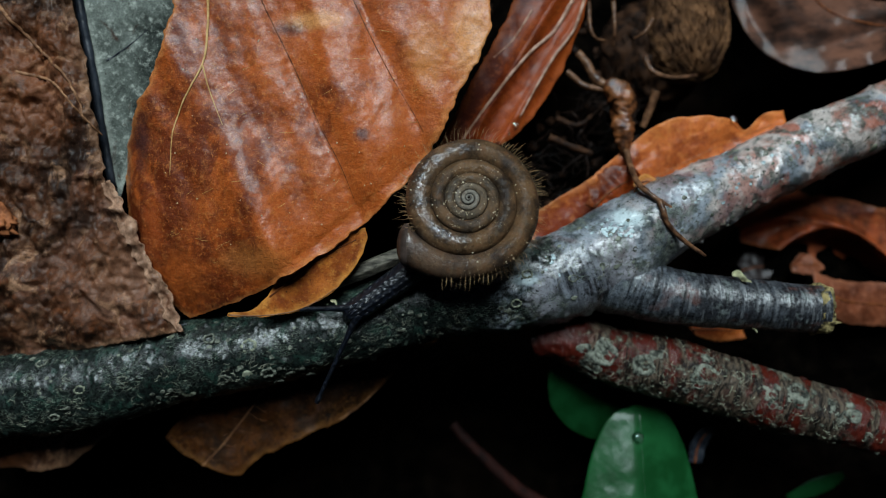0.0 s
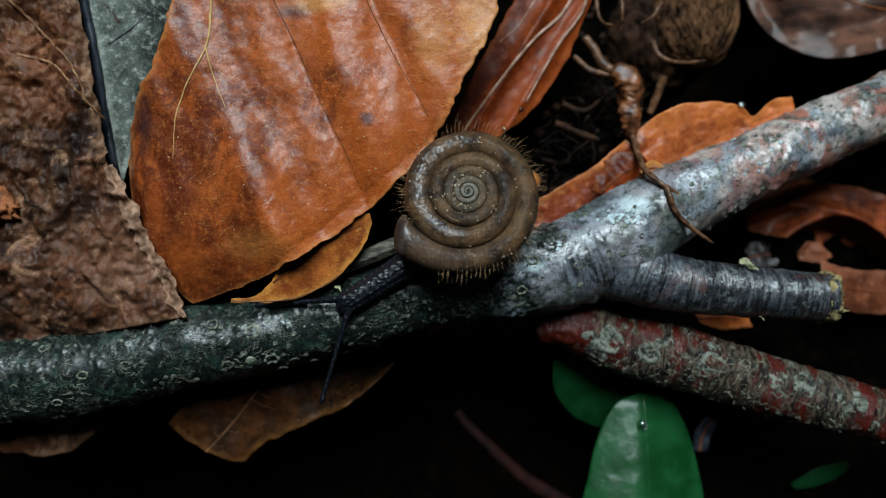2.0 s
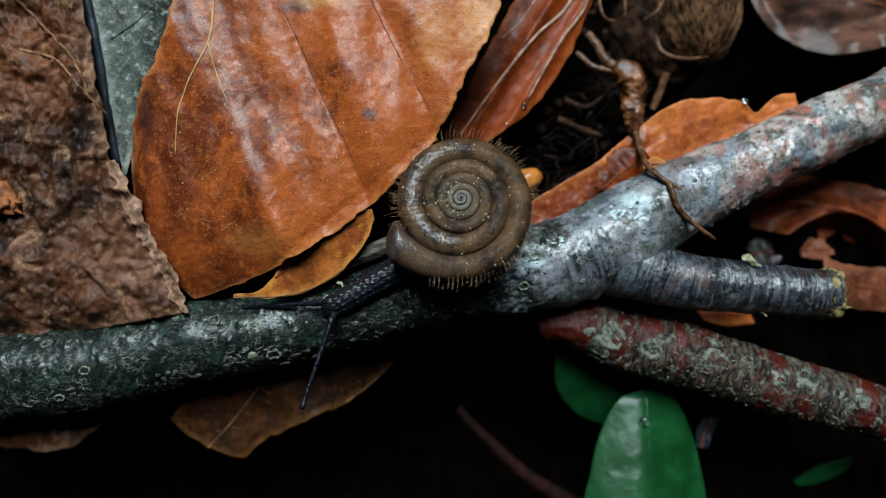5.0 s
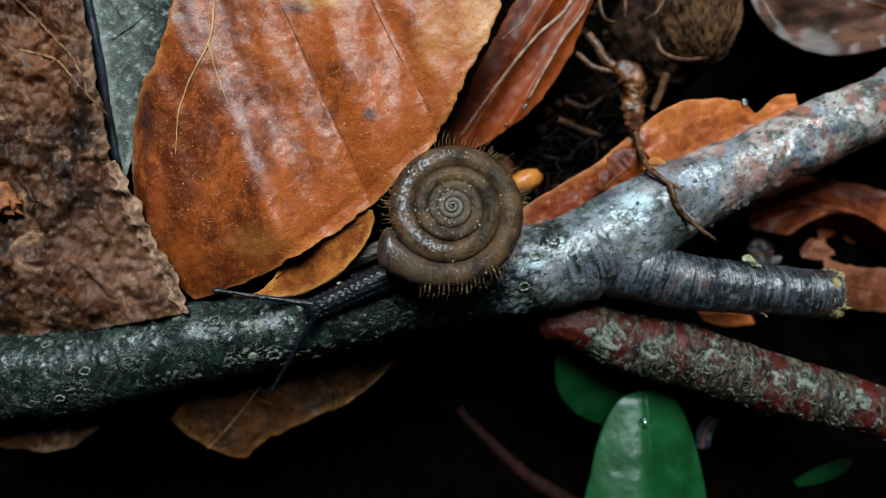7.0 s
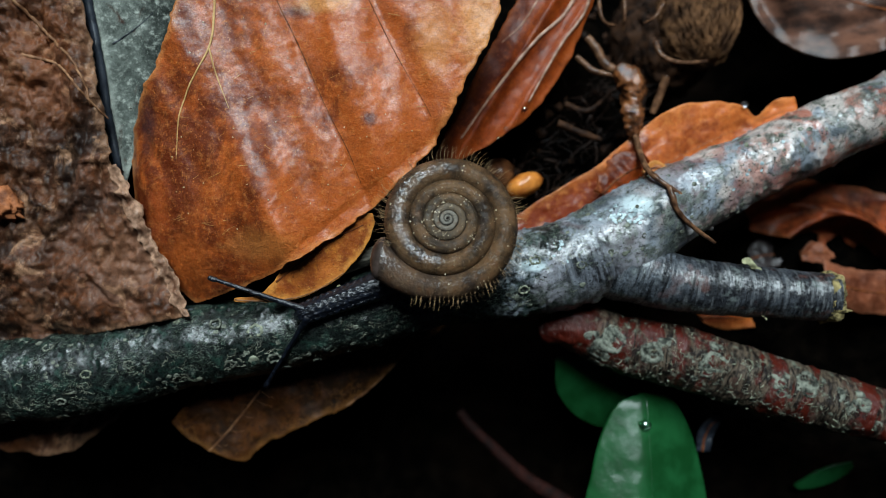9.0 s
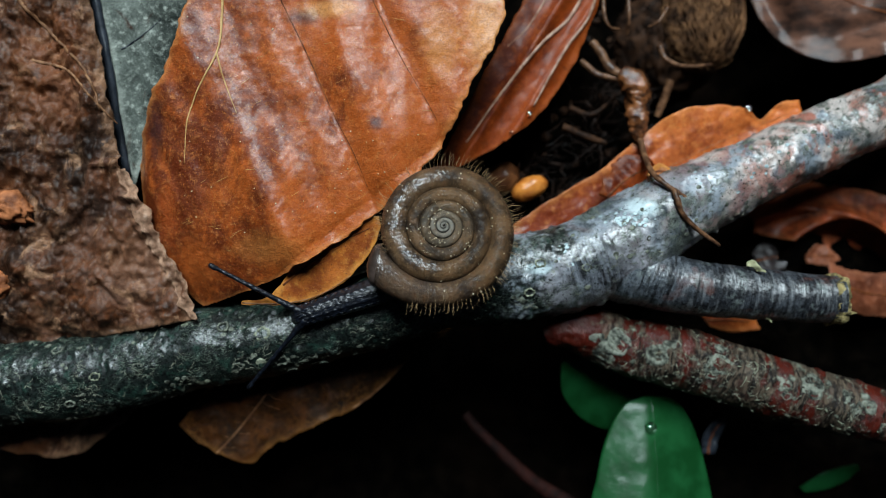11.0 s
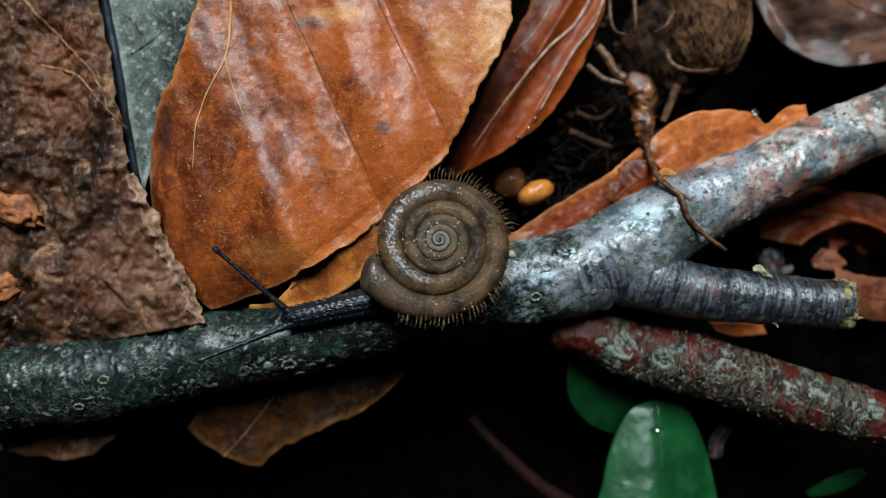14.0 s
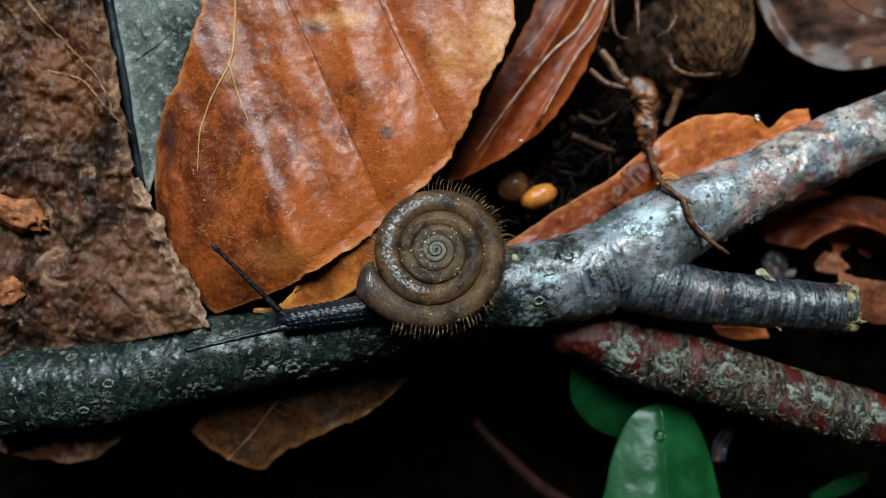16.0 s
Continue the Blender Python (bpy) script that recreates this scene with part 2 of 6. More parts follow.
def stub_material():
    """Smooth dark bark with close growth rings round the side shoot."""
    n = Nodes("ringed bark")
    vec = n.attr("bark")
    along = n.split(vec)[0]
    ring = n.noise(2.4, n.scaled(vec, (1, 0.12, 0)), detail=5, rough=0.65, dist=0.7)
    fine = n.noise(2.0, n.mm, detail=7, rough=0.75)
    base = n.mix(n.band(fine, 0.36, 0.70), (0.006, 0.006, 0.008), (0.034, 0.038, 0.045))
    base = n.mix(n.math("MULTIPLY", n.band(n.noise(0.4, n.mm, detail=5, rough=0.6), 0.5, 0.62), 0.45), base, (0.085, 0.095, 0.11))
    base = n.mix(n.math("MULTIPLY", n.band(n.noise(0.35, n.scaled(n.mm, (1, 1, 2)), detail=4), 0.56, 0.66), 0.5), base, (0.12, 0.040, 0.026))
    root = n.band(n.math("MULTIPLY_ADD", n.noise(0.6, n.mm, detail=5, rough=0.65), 9.0, along), 18.0, 9.0)
    base = n.mix(n.math("MULTIPLY", root, 0.75), base, n.mix(n.band(fine, 0.4, 0.62), (0.05, 0.06, 0.07), (0.18, 0.20, 0.23)))
    base = n.mix(n.math("MULTIPLY", n.band(n.noise(0.5, n.mm, detail=6, rough=0.7), 0.54, 0.6), 0.6), base, (0.13, 0.15, 0.14))
    base = n.mix(n.math("MULTIPLY", n.band(ring, 0.54, 0.60), 0.5), base, (0.13, 0.135, 0.14))
    base = n.mix(n.math("MULTIPLY", n.band(ring, 0.47, 0.41), 0.85), base, (0.004, 0.004, 0.005))
    h = n.bump(ring, 1.0, 0.35)
    h = n.bump(fine, 0.9, 0.2, h)
    soft = n.bump(ring, 1.0, 0.09)
    soft = n.bump(n.noise(6.0, n.mm, detail=3), 0.8, 0.03, soft)
    wet = n.math("MULTIPLY", n.band(n.noise(3.4, n.mm, detail=6, rough=0.8), 0.40, 0.56), n.band(n.noise(0.5, n.mm, detail=4), 0.22, 0.45))
    return n.done(base, n.math("MULTIPLY_ADD", fine, 0.3, 0.4), h, coat=n.math("MULTIPLY", wet, 0.85), coat_rough=0.36, film=soft, specular=0.05, coat_ior=1.9)


def twig_material():
    """Dark red bark that shows in rings between stringy grey-brown crusts."""
    n = Nodes("lichened red bark")
    vec = n.attr("bark")
    along, around, _ = n.split(vec)
    band = n.noise(0.30, n.scaled(vec, (1, 0.16, 0)), detail=5, rough=0.6, dist=0.5)
    scale = n.noise(0.9, n.mm, detail=6, rough=0.64)
    string = n.noise(1.5, n.scaled(vec, (1.5, 0.45, 0)), detail=5, rough=0.65, dist=1.0)
    cover = n.band(n.math("ADD", band, n.math("MULTIPLY", n.math("SUBTRACT", scale, 0.5), 0.3)), 0.47, 0.52)
    cover = n.math("MULTIPLY", cover, n.band(n.math("MULTIPLY_ADD", scale, 4.0, along), 5.0, 8.0))
    red = n.mix(n.noise(0.8, n.mm, detail=5, rough=0.65), (0.008, 0.0012, 0.001), (0.10, 0.012, 0.005))
    grey = n.mix(n.band(string, 0.40, 0.62), (0.004, 0.0022, 0.0015), (0.085, 0.062, 0.042))
    grey = n.mix(n.math("MULTIPLY", n.band(n.noise(0.35, n.mm, detail=5), 0.54, 0.62), 0.7), grey, (0.055, 0.026, 0.018))
    grey = n.mix(n.math("MULTIPLY", n.band(scale, 0.60, 0.68), 0.7), grey, (0.15, 0.17, 0.13))
    base = n.mix(cover, red, grey)
    base = n.mix(n.math("MULTIPLY", n.band(n.noise(0.55, n.mm, detail=5, rough=0.7), 0.56, 0.64), 0.85), base, (0.006, 0.0035, 0.003))
    h = n.bump(n.math("ADD", n.math("MULTIPLY", string, 0.9), n.math("MULTIPLY", cover, 0.5)), 0.9, 0.32)
    h = n.bump(n.noise(4.5, n.mm, detail=4, rough=0.75), 0.6, 0.09, h)
    return n.done(base, n.math("MULTIPLY_ADD", cover, 0.35, 0.4), h, coat=n.math("MULTIPLY_ADD", cover, -0.3, 0.5), coat_rough=0.3, specular=0.1)


def shell_material():
    """Horn-brown shell: fine growth ribs, paler bands, mud film."""
    n = Nodes("shell")
    along, turn, _ = n.split(n.attr("coil"))
    rib = n.noise(4.0, n.scaled(n.attr("coil"), (1.0, 0.3, 0.25)), detail=3, rough=0.6)
    film = n.noise(0.45, n.mm, detail=7, rough=0.68)
    fine = n.noise(3.8, n.mm, detail=6, rough=0.75)
    color = n.mix(n.band(film, 0.36, 0.64), (0.014, 0.007, 0.003), (0.115, 0.060, 0.026))
    heart = n.band(turn, 6.3, 3.5)
    color = n.mix(n.math("MULTIPLY", heart, 0.55), color, (0.125, 0.098, 0.064))
    color = n.mix(n.math("MULTIPLY", n.band(turn, 4.8, 2.9), 0.7), color, (0.20, 0.19, 0.165))
    color = n.mix(n.math("MULTIPLY", n.band(turn, 7.6, 7.9), 0.6), color, (0.050, 0.033, 0.026))
    color = n.mix(n.math("MULTIPLY", n.band(fine, 0.53, 0.68), 0.6), color, (0.007, 0.004, 0.0025))
    color = n.mix(n.math("MULTIPLY", n.band(n.noise(0.9, n.mm, detail=6, rough=0.7), 0.54, 0.66), 0.45), color, (0.085, 0.032, 0.012))
    color = n.mix(n.math("MULTIPLY", n.band(rib, 0.55, 0.7), 0.25), color, (0.15, 0.105, 0.06))
    color = n.mix(n.math("MULTIPLY", n.band(n.noise(5.0, n.mm, detail=3), 0.64, 0.72), 0.6), color, (0.30, 0.22, 0.12))
    # Painted groove shade: colour darkens towards the sutures and whorl undersides.
    suture_shade = n.math("SINE", n.split(n.attr("coil"))[2])
    color = n.mix(n.math("MULTIPLY", n.band(suture_shade, 0.85, 0.4), n.math("MULTIPLY_ADD", n.band(turn, 5.6, 4.2), 0.5, 0.42)), color, (0.008, 0.004, 0.003))
    h = n.bump(rib, 0.6, 0.09)
    h = n.bump(fine, 1.0, 0.2, h)
    soft = n.bump(rib, 0.8, 0.10)
    soft = n.bump(n.noise(3.0, n.mm, detail=3, rough=0.6), 1.0, 0.12, soft)
    soft = n.bump(n.noise(9.0, n.mm, detail=2), 1.0, 0.025, soft)
    # Places the highlight by hand: strong coat only on the outer whorl's left side.
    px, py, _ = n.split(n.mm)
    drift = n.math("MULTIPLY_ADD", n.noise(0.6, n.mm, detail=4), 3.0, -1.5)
    gloss_side = n.math("MULTIPLY", n.band(turn, 6.4, 6.8), n.math("MULTIPLY", n.band(n.math("ADD", px, drift), 0.6, -1.6), n.band(n.math("ADD", py, drift), -4.0, -2.5)))
    wet = n.math("MULTIPLY", n.band(n.noise(4.2, n.mm, detail=5, rough=0.8), 0.44, 0.58), n.math("MULTIPLY_ADD", gloss_side, 0.65, 0.12))
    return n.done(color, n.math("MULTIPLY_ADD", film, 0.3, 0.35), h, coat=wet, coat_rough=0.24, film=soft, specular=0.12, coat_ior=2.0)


def skin_material(name="snail skin", relief=1.0, coat=0.34):
    """Blue-black snail skin, wet, with rows of raised grains."""
    n = Nodes(name)
    bead = n.noise(1.0, n.scaled(n.mm, (2.6, 5.5, 5.5)), detail=3, rough=0.55)
    color = n.mix(n.band(bead, 0.45, 0.65), (0.0015, 0.002, 0.0035), (0.005, 0.007, 0.013))
    h = n.bump(bead, relief, 0.07)
    return n.done(color, 0.4, h, coat=coat, coat_rough=0.18)


def green_material():
    n = Nodes("waxy green leaf")
    across = n.split(n.attr("leaf"))[1]
    f = n.noise(0.35, n.mm, detail=4)
    color = n.mix(n.band(f, 0.35, 0.65), (0.003, 0.030, 0.007), (0.006, 0.050, 0.014))
    h = n.bump(n.noise(1.0, n.mm, detail=5), 0.25, 0.15)
    return n.done(color, 0.45, h, coat=0.3, coat_rough=0.2, specular=0.05)


def soil_material():
    n = Nodes("shade-black humus")
    f = n.noise(0.5, n.mm, detail=8, rough=0.7)
    g = n.noise(0.07, n.mm, detail=3)
    # Blacker than humus: the deep shade between the leaves is in this colour.
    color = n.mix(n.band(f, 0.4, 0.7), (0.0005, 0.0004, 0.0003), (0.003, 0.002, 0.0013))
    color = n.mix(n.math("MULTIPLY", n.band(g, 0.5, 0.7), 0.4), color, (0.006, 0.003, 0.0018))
    h = n.bump(f, 0.9, 0.8)
    return n.done(color, 0.95, h, specular=0.01)


MOULD, BLEACHED = (0.030, 0.010, 0.012), (0.62, 0.30, 0.10)
# The third MOULD entry only darkens the left margin.
BEECH_SPOTS = [(p[0] - (-14.4, 12.2, 29.0)[0], p[1] - (-14.4, 12.2, 29.0)[1], a, b, c) for p, a, b, c in (
    ((-6.3, 11.4, 32.0), 0.8, 0.7, MOULD), ((-12.6, 21.0, 32.0), 2.0, 0.8, MOULD), ((-26.1, 11.3, 30.0), 1.0, 3.0, MOULD),
    ((3.4, 19.9, 32.0), 2.6, 4.5, BLEACHED), ((-10.4, 21.6, 32.0), 3.0, 1.0, BLEACHED), ((-0.7, 18.5, 32.0), 2.0, 3.5, (0.50, 0.20, 0.05)),
    ((-15.5, 0.6, 31.0), 3.5, 1.6, (0.50, 0.17, 0.04)), ((-22.5, -0.6, 30.0), 2.6, 3.0, (0.46, 0.10, 0.016)), ((-25.0, 4.0, 30.0), 1.2, 3.0, (0.36, 0.07, 0.012)))]
# shade darkens the left: its own deeper brown plus painted turned-away shade.
BEECH = leaf_material("beech leaf", (0.095, 0.014, 0.0025), (0.34, 0.068, 0.009), (0.55, 0.20, 0.055), rough=0.45, coat=0.78, relief=0.9, shade=0.32, ramp=0.25, grime=0.16, netting=0.25, mottle=0.4, spots=BEECH_SPOTS, film_depth=0.034,
                      tints=((0.2, 0.57, 0.68, (0.18, 0.034, 0.006), 0.25), (0.3, 0.52, 0.66, (0.42, 0.088, 0.013), 0.65), (2.6, 0.56, 0.66, (0.55, 0.20, 0.05), 0.45), (1.6, 0.57, 0.66, (0.10, 0.016, 0.004), 0.35)))
ROTTEN = leaf_material("rotting leaf", (0.010, 0.0035, 0.0015), (0.066, 0.020, 0.0065), (0.30, 0.16, 0.09), rough=0.5, coat=0.3, relief=1.0, grime=0.8, netting=0.06, patch=0.2, mottle=0.4, grain=1.1, pale_edge=0.6, film_depth=0.05,
                       spots=((9.8, -8.0, 3.2, 4.0, (0.19, 0.085, 0.045)), (2.0, 9.0, 4.5, 6.0, (0.17, 0.05, 0.014)), (-2.5, -2.0, 3.0, 2.0, (0.20, 0.065, 0.022)), (6.5, -3.0, 2.2, 1.6, (0.012, 0.006, 0.004))),
                       tints=((0.12, 0.50, 0.62, (0.17, 0.048, 0.013), 0.75), (0.11, 0.50, 0.64, (0.085, 0.056, 0.045), 0.6), (0.34, 0.55, 0.66, (0.34, 0.18, 0.10), 0.75), (0.2, 0.55, 0.67, (0.008, 0.003, 0.002), 0.6)))
FRINGE = leaf_material("frayed leaf edge", (0.015, 0.005, 0.002), (0.085, 0.030, 0.013), (0.38, 0.22, 0.14), rough=0.5, coat=0.25, relief=0.9, grime=0.5, mottle=0.7, grain=1.6, pale_edge=0.95)
GREYLEAF = leaf_material("grey leaf underside", (0.012, 0.016, 0.013), (0.115, 0.13, 0.112), (0.50, 0.53, 0.46), rough=0.65, coat=0.1, relief=1.0, grime=0.95, netting=0.2, mottle=0.75, shade=-0.35)
OCHRE = leaf_material("ochre leaf", (0.13, 0.024, 0.004), (0.36, 0.098, 0.014), (0.54, 0.23, 0.045), rough=0.45, coat=0.3, grime=0.9, mottle=0.6, tints=((0.3, 0.52, 0.62, (0.46, 0.16, 0.022), 0.75), (0.5, 0.55, 0.63, (0.09, 0.02, 0.005), 0.7)))
# Branch shade is painted in: low albedo, and ramp darkens the right end.
TAWNY_SHADED = leaf_material("tawny leaf", (0.005, 0.002, 0.0006), (0.050, 0.014, 0.002), (0.13, 0.052, 0.012), rough=0.6, coat=0.05, grime=0.9, netting=0.9, ramp=-0.2, tints=((0.3, 0.5, 0.6, (0.010, 0.004, 0.001), 0.6), (1.2, 0.56, 0.64, (0.004, 0.002, 0.001), 0.7)))
# shade=0.55 paints the big leaf's shadow along the left side of this blade.
RUSSET = leaf_material("russet leaf", (0.05, 0.006, 0.001), (0.20, 0.032, 0.004), (0.34, 0.085, 0.016), rough=0.4, coat=0.22, pale_edge=0.3, grime=0.4, film_depth=0.015, shade=0.55)
ORANGE = leaf_material("orange leaf", (0.13, 0.018, 0.004), (0.44, 0.105, 0.020), (0.64, 0.25, 0.07), rough=0.45, coat=0.4, grime=0.15, pale_edge=0.3, ramp=0.4)
DEEPRED = leaf_material("dark red leaf", (0.025, 0.004, 0.002), (0.27, 0.05, 0.014), (0.42, 0.14, 0.045), rough=0.42, coat=0.2, relief=0.4, pale_edge=0.2)
WETLEAF = leaf_material("wet dark leaf", (0.006, 0.002, 0.001), (0.020, 0.012, 0.012), (0.06, 0.05, 0.05), rough=0.5, coat=0.4, relief=0.3)
CURLED = plain_material("wet curled leaf", (0.012, 0.005, 0.003), (0.11, 0.045, 0.026), 0.3, rough=0.7, coat=0.15, relief=0.25, depth=0.22, stretch=(0.6, 1.3, 1))
UMBER = leaf_material("umber leaf", (0.05, 0.011, 0.004), (0.17, 0.048, 0.020), (0.32, 0.13, 0.07), rough=0.5, coat=0.2, relief=0.3, grime=0.3, pale_edge=0.2)
BARK, STUB, TWIG = bark_material(), stub_material(), twig_material()
SHELL, SKIN, GREEN, SOIL = shell_material(), skin_material(), green_material(), soil_material()
STALK = skin_material("eye stalk skin", 1.0, 0.1)
LIP = plain_material("pale shell lip", (0.018, 0.012, 0.009), (0.055, 0.038, 0.032), 0.6, rough=0.35, coat=0.2, relief=0.2)
HAIR = plain_material("shell hair", (0.14, 0.08, 0.04), (0.45, 0.29, 0.15), 1.5, rough=0.4)
GRIT = plain_material("pale grit", (0.35, 0.27, 0.17), (0.65, 0.56, 0.42), 2.0, rough=0.4)
VEIN = plain_material("straw vein", (0.30, 0.16, 0.055), (0.52, 0.33, 0.14), 1.0, rough=0.5, relief=0.3)
VEIN_DARK = plain_material("dark vein", (0.06, 0.016, 0.006), (0.17, 0.05, 0.014), 1.0, rough=0.5)
VEIN_PINK = plain_material("pinkish vein", (0.17, 0.085, 0.055), (0.42, 0.26, 0.19), 1.0, rough=0.4)
VEIN_TAN = plain_material("tan vein", (0.08, 0.032, 0.014), (0.26, 0.13, 0.065), 1.0, rough=0.5)
RIB_AND_DIM_TIP = plain_material("blackened rib", (0.008, 0.010, 0.014), (0.03, 0.035, 0.045), 0.8, rough=0.35, coat=0.3)
HUSK = plain_material("fibrous husk", (0.005, 0.002, 0.001), (0.042, 0.017, 0.007), 0.9, rough=0.7, relief=0.4, depth=0.15)
FELT = plain_material("tan felt", (0.018, 0.007, 0.003), (0.20, 0.095, 0.042), 0.4, rough=0.7, relief=0.3)
DEBRIS = plain_material("rotted fibre", (0.001, 0.0004, 0.0002), (0.014, 0.0055, 0.0025), 0.35, rough=0.7)
ROOT = plain_material("knotty root", (0.022, 0.007, 0.003), (0.22, 0.075, 0.024), 0.8, rough=0.35, coat=1.0, relief=0.6, depth=0.3)
TENDRIL = plain_material("dry tendril", (0.030, 0.012, 0.006), (0.15, 0.070, 0.034), 1.2, rough=0.5, coat=0.2)
SEED = plain_material("ochre seed coat", (0.22, 0.055, 0.008), (0.55, 0.20, 0.035), 0.4, rough=0.4, coat=0.3, relief=0.3)
CRUMB = plain_material("orange bark crumb", (0.08, 0.022, 0.007), (0.40, 0.14, 0.055), 0.5, rough=0.6, relief=0.5)
SEED_BROWN = plain_material("brown seed coat", (0.05, 0.015, 0.005), (0.17, 0.06, 0.02), 0.5, rough=0.5, coat=0.2, relief=0.4)
STRAW = plain_material("grey straw", (0.02, 0.018, 0.014), (0.15, 0.135, 0.105), 1.0, rough=0.55, relief=0.8, depth=0.2, stretch=(0.35, 2.2, 2.2))
LICHEN = plain_material("lichen crust", (0.05, 0.055, 0.038), (0.24, 0.25, 0.18), 1.5, rough=0.7, relief=0.7, depth=0.15)
LENTICEL = plain_material("lenticel cork", (0.03, 0.032, 0.025), (0.17, 0.18, 0.14), 1.6, rough=0.5, relief=0.6)
ROSETTE = plain_material("ring lichen", (0.008, 0.009, 0.007), (0.19, 0.20, 0.16), 1.5, rough=0.7, relief=0.9, depth=0.25)
PALE_LICHEN = plain_material("whitish lichen", (0.16, 0.21, 0.22), (0.48, 0.58, 0.60), 1.3, rough=0.5, coat=0.3, relief=0.8, depth=0.2)
THREAD = plain_material("pale bark fibre", (0.035, 0.035, 0.026), (0.24, 0.24, 0.18), 0.8, rough=0.5)
FLAKE = plain_material("yellowish bark flake", (0.05, 0.045, 0.02), (0.38, 0.37, 0.22), 1.0, rough=0.5)
ENDWOOD = plain_material("weathered end wood", (0.02, 0.015, 0.008), (0.36, 0.28, 0.12), 1.6, rough=0.7, relief=0.9, depth=0.3)
# Red stem kept near black: no shadow falls here, its colour carries the shade.
STEM_SHADED = plain_material("dark red stem", (0.003, 0.0006, 0.0004), (0.018, 0.0035, 0.002), 0.6, rough=0.8)
WATER = Nodes("water")
WATER.put(WATER.bsdf.inputs["Transmission Weight"], 1.0)
WATER.put(WATER.bsdf.inputs["IOR"], 1.33)
WATER = WATER.done((1, 1, 1), 0.04, specular=1.0, coat=1.0, coat_rough=0.12, coat_ior=2.0)


# ---- shape helpers ----
def spline(points, n):
    """n points evenly along a smooth curve through the given ones."""
    p = np.array(points, float)
    p = np.vstack([2 * p[0] - p[1], p, 2 * p[-1] - p[-2]])
    out = []
    for i in range(1, len(p) - 2):
        for u in np.linspace(0, 1, 24, endpoint=False):
            a, b, c, d = p[i - 1:i + 3]
            out.append(0.5 * (2 * b + (c - a) * u + (2 * a - 5 * b + 4 * c - d) * u * u + (3 * b - a - 3 * c + d) * u ** 3))
    out = np.array(out + [p[-2]])
    s = np.concatenate([[0], np.cumsum(np.linalg.norm(np.diff(out, axis=0), axis=1))])
    t = np.linspace(0, s[-1], n)
    return np.stack([np.interp(t, s, out[:, k]) for k in range(out.shape[1])], 1)


def wobble(x, y, z, scale, octaves=4):
    return noise.fractal(Vector((x, y, z)) * scale, 0.9, 2.1, octaves)


class Shape:
    """Vertices (mm), faces and a vector attribute, gathered piece by piece."""

    def __init__(self, attribute=None):
        self.v, self.f, self.a, self.attribute = [], [], [], attribute

    def add(self, verts, faces, values=None):
        k = len(self.v)
        self.v += [tuple(map(float, p)) for p in verts]
        self.f += [tuple(i + k for i in f) for f in faces]
        self.a += [tuple(map(float, p)) for p in values] if values is not None else [(0, 0, 0)] * len(verts)
        return self

    def tube(self, path, radii, sides=16, lump=None, caps=True, flat=1.0, limb=None):
        """A round bar along path; lump(point, along, angle) moves its skin outwards."""
        path, n = np.asarray(path, float), len(path)
        radii = np.broadcast_to(np.asarray(radii, float), (n,))
        tang = np.gradient(path, axis=0)
        tang /= np.linalg.norm(tang, axis=1)[:, None] + 1e-9
        s = np.concatenate([[0], np.cumsum(np.linalg.norm(np.diff(path, axis=0), axis=1))])
        up = np.array((0, 0, 1.0)) if abs(tang[0][2]) < 0.9 else np.array((0, 1.0, 0))
        side = np.cross(tang[0], up)
        verts, vals = [], []
        for i in range(n):
            side = side - tang[i] * side.dot(tang[i])
            side /= np.linalg.norm(side)
            top = np.cross(side, tang[i])
            for j in range(sides):
                a = 2 * math.pi * j / sides
                d = side * math.cos(a) + top * math.sin(a) * flat
                p = path[i] + d * radii[i]
                if lump:
                    p = p + d * lump(p, s[i], a)
                verts.append(p)
                vals.append((s[i], (a if a < math.pi else a - 2 * math.pi) * radii[i], 0 if limb is None else limb[i]))
        faces = [(i * sides + j, i * sides + (j + 1) % sides, (i + 1) * sides + (j + 1) % sides, (i + 1) * sides + j)
                 for i in range(n - 1) for j in range(sides)]
        if caps:
            faces += [tuple(range(sides))[::-1], tuple((n - 1) * sides + j for j in range(sides))]
        return self.add(verts, faces, vals)

    def sheet(self, left, right, height, rows=60, cols=40, thick=0.14, ragged=0.0, seed=0.0):
        """A thin leaf blade between two margins (x, y, ...), its height given by height(x, y)."""
        a, b = spline([p[:2] for p in left], rows), spline([p[:2] for p in right], rows)
        top, vals = [], []
        for i in range(rows):
            width = np.linalg.norm(b[i] - a[i]) + 1e-6
            ra = ragged * wobble(a[i][0], a[i][1], seed, 0.7) / width
            rb = ragged * wobble(b[i][0], b[i][1], seed + 9, 0.7) / width
            for j in range(cols + 1):
                t = j / cols
                u = t * (1 + rb - ra) + ra
                x, y = a[i] + (b[i] - a[i]) * u
                top.append((x, y, height(x, y)))
                vals.append((i / (rows - 1), t, min(min(t, 1 - t) * width, (i / (rows - 1)) * 40) / 2.0))
        w = cols + 1
        k = len(top)
        quads = [(i * w + j, i * w + j + 1, (i + 1) * w + j + 1, (i + 1) * w + j) for i in range(rows - 1) for j in range(cols)]
        if (b[rows // 2] - a[rows // 2])[0] * (a[-1] - a[0])[1] - (b[rows // 2] - a[rows // 2])[1] * (a[-1] - a[0])[0] < 0:
            quads = [q[::-1] for q in quads]
        rim = [j for j in range(w)] + [i * w + cols for i in range(1, rows)] + [(rows - 1) * w + j for j in range(cols - 1, -1, -1)] + [i * w for i in range(rows - 2, 0, -1)]
        faces = list(quads) + [tuple(q + k for q in f[::-1]) for f in quads]
        flip = quads[0][1] == 1
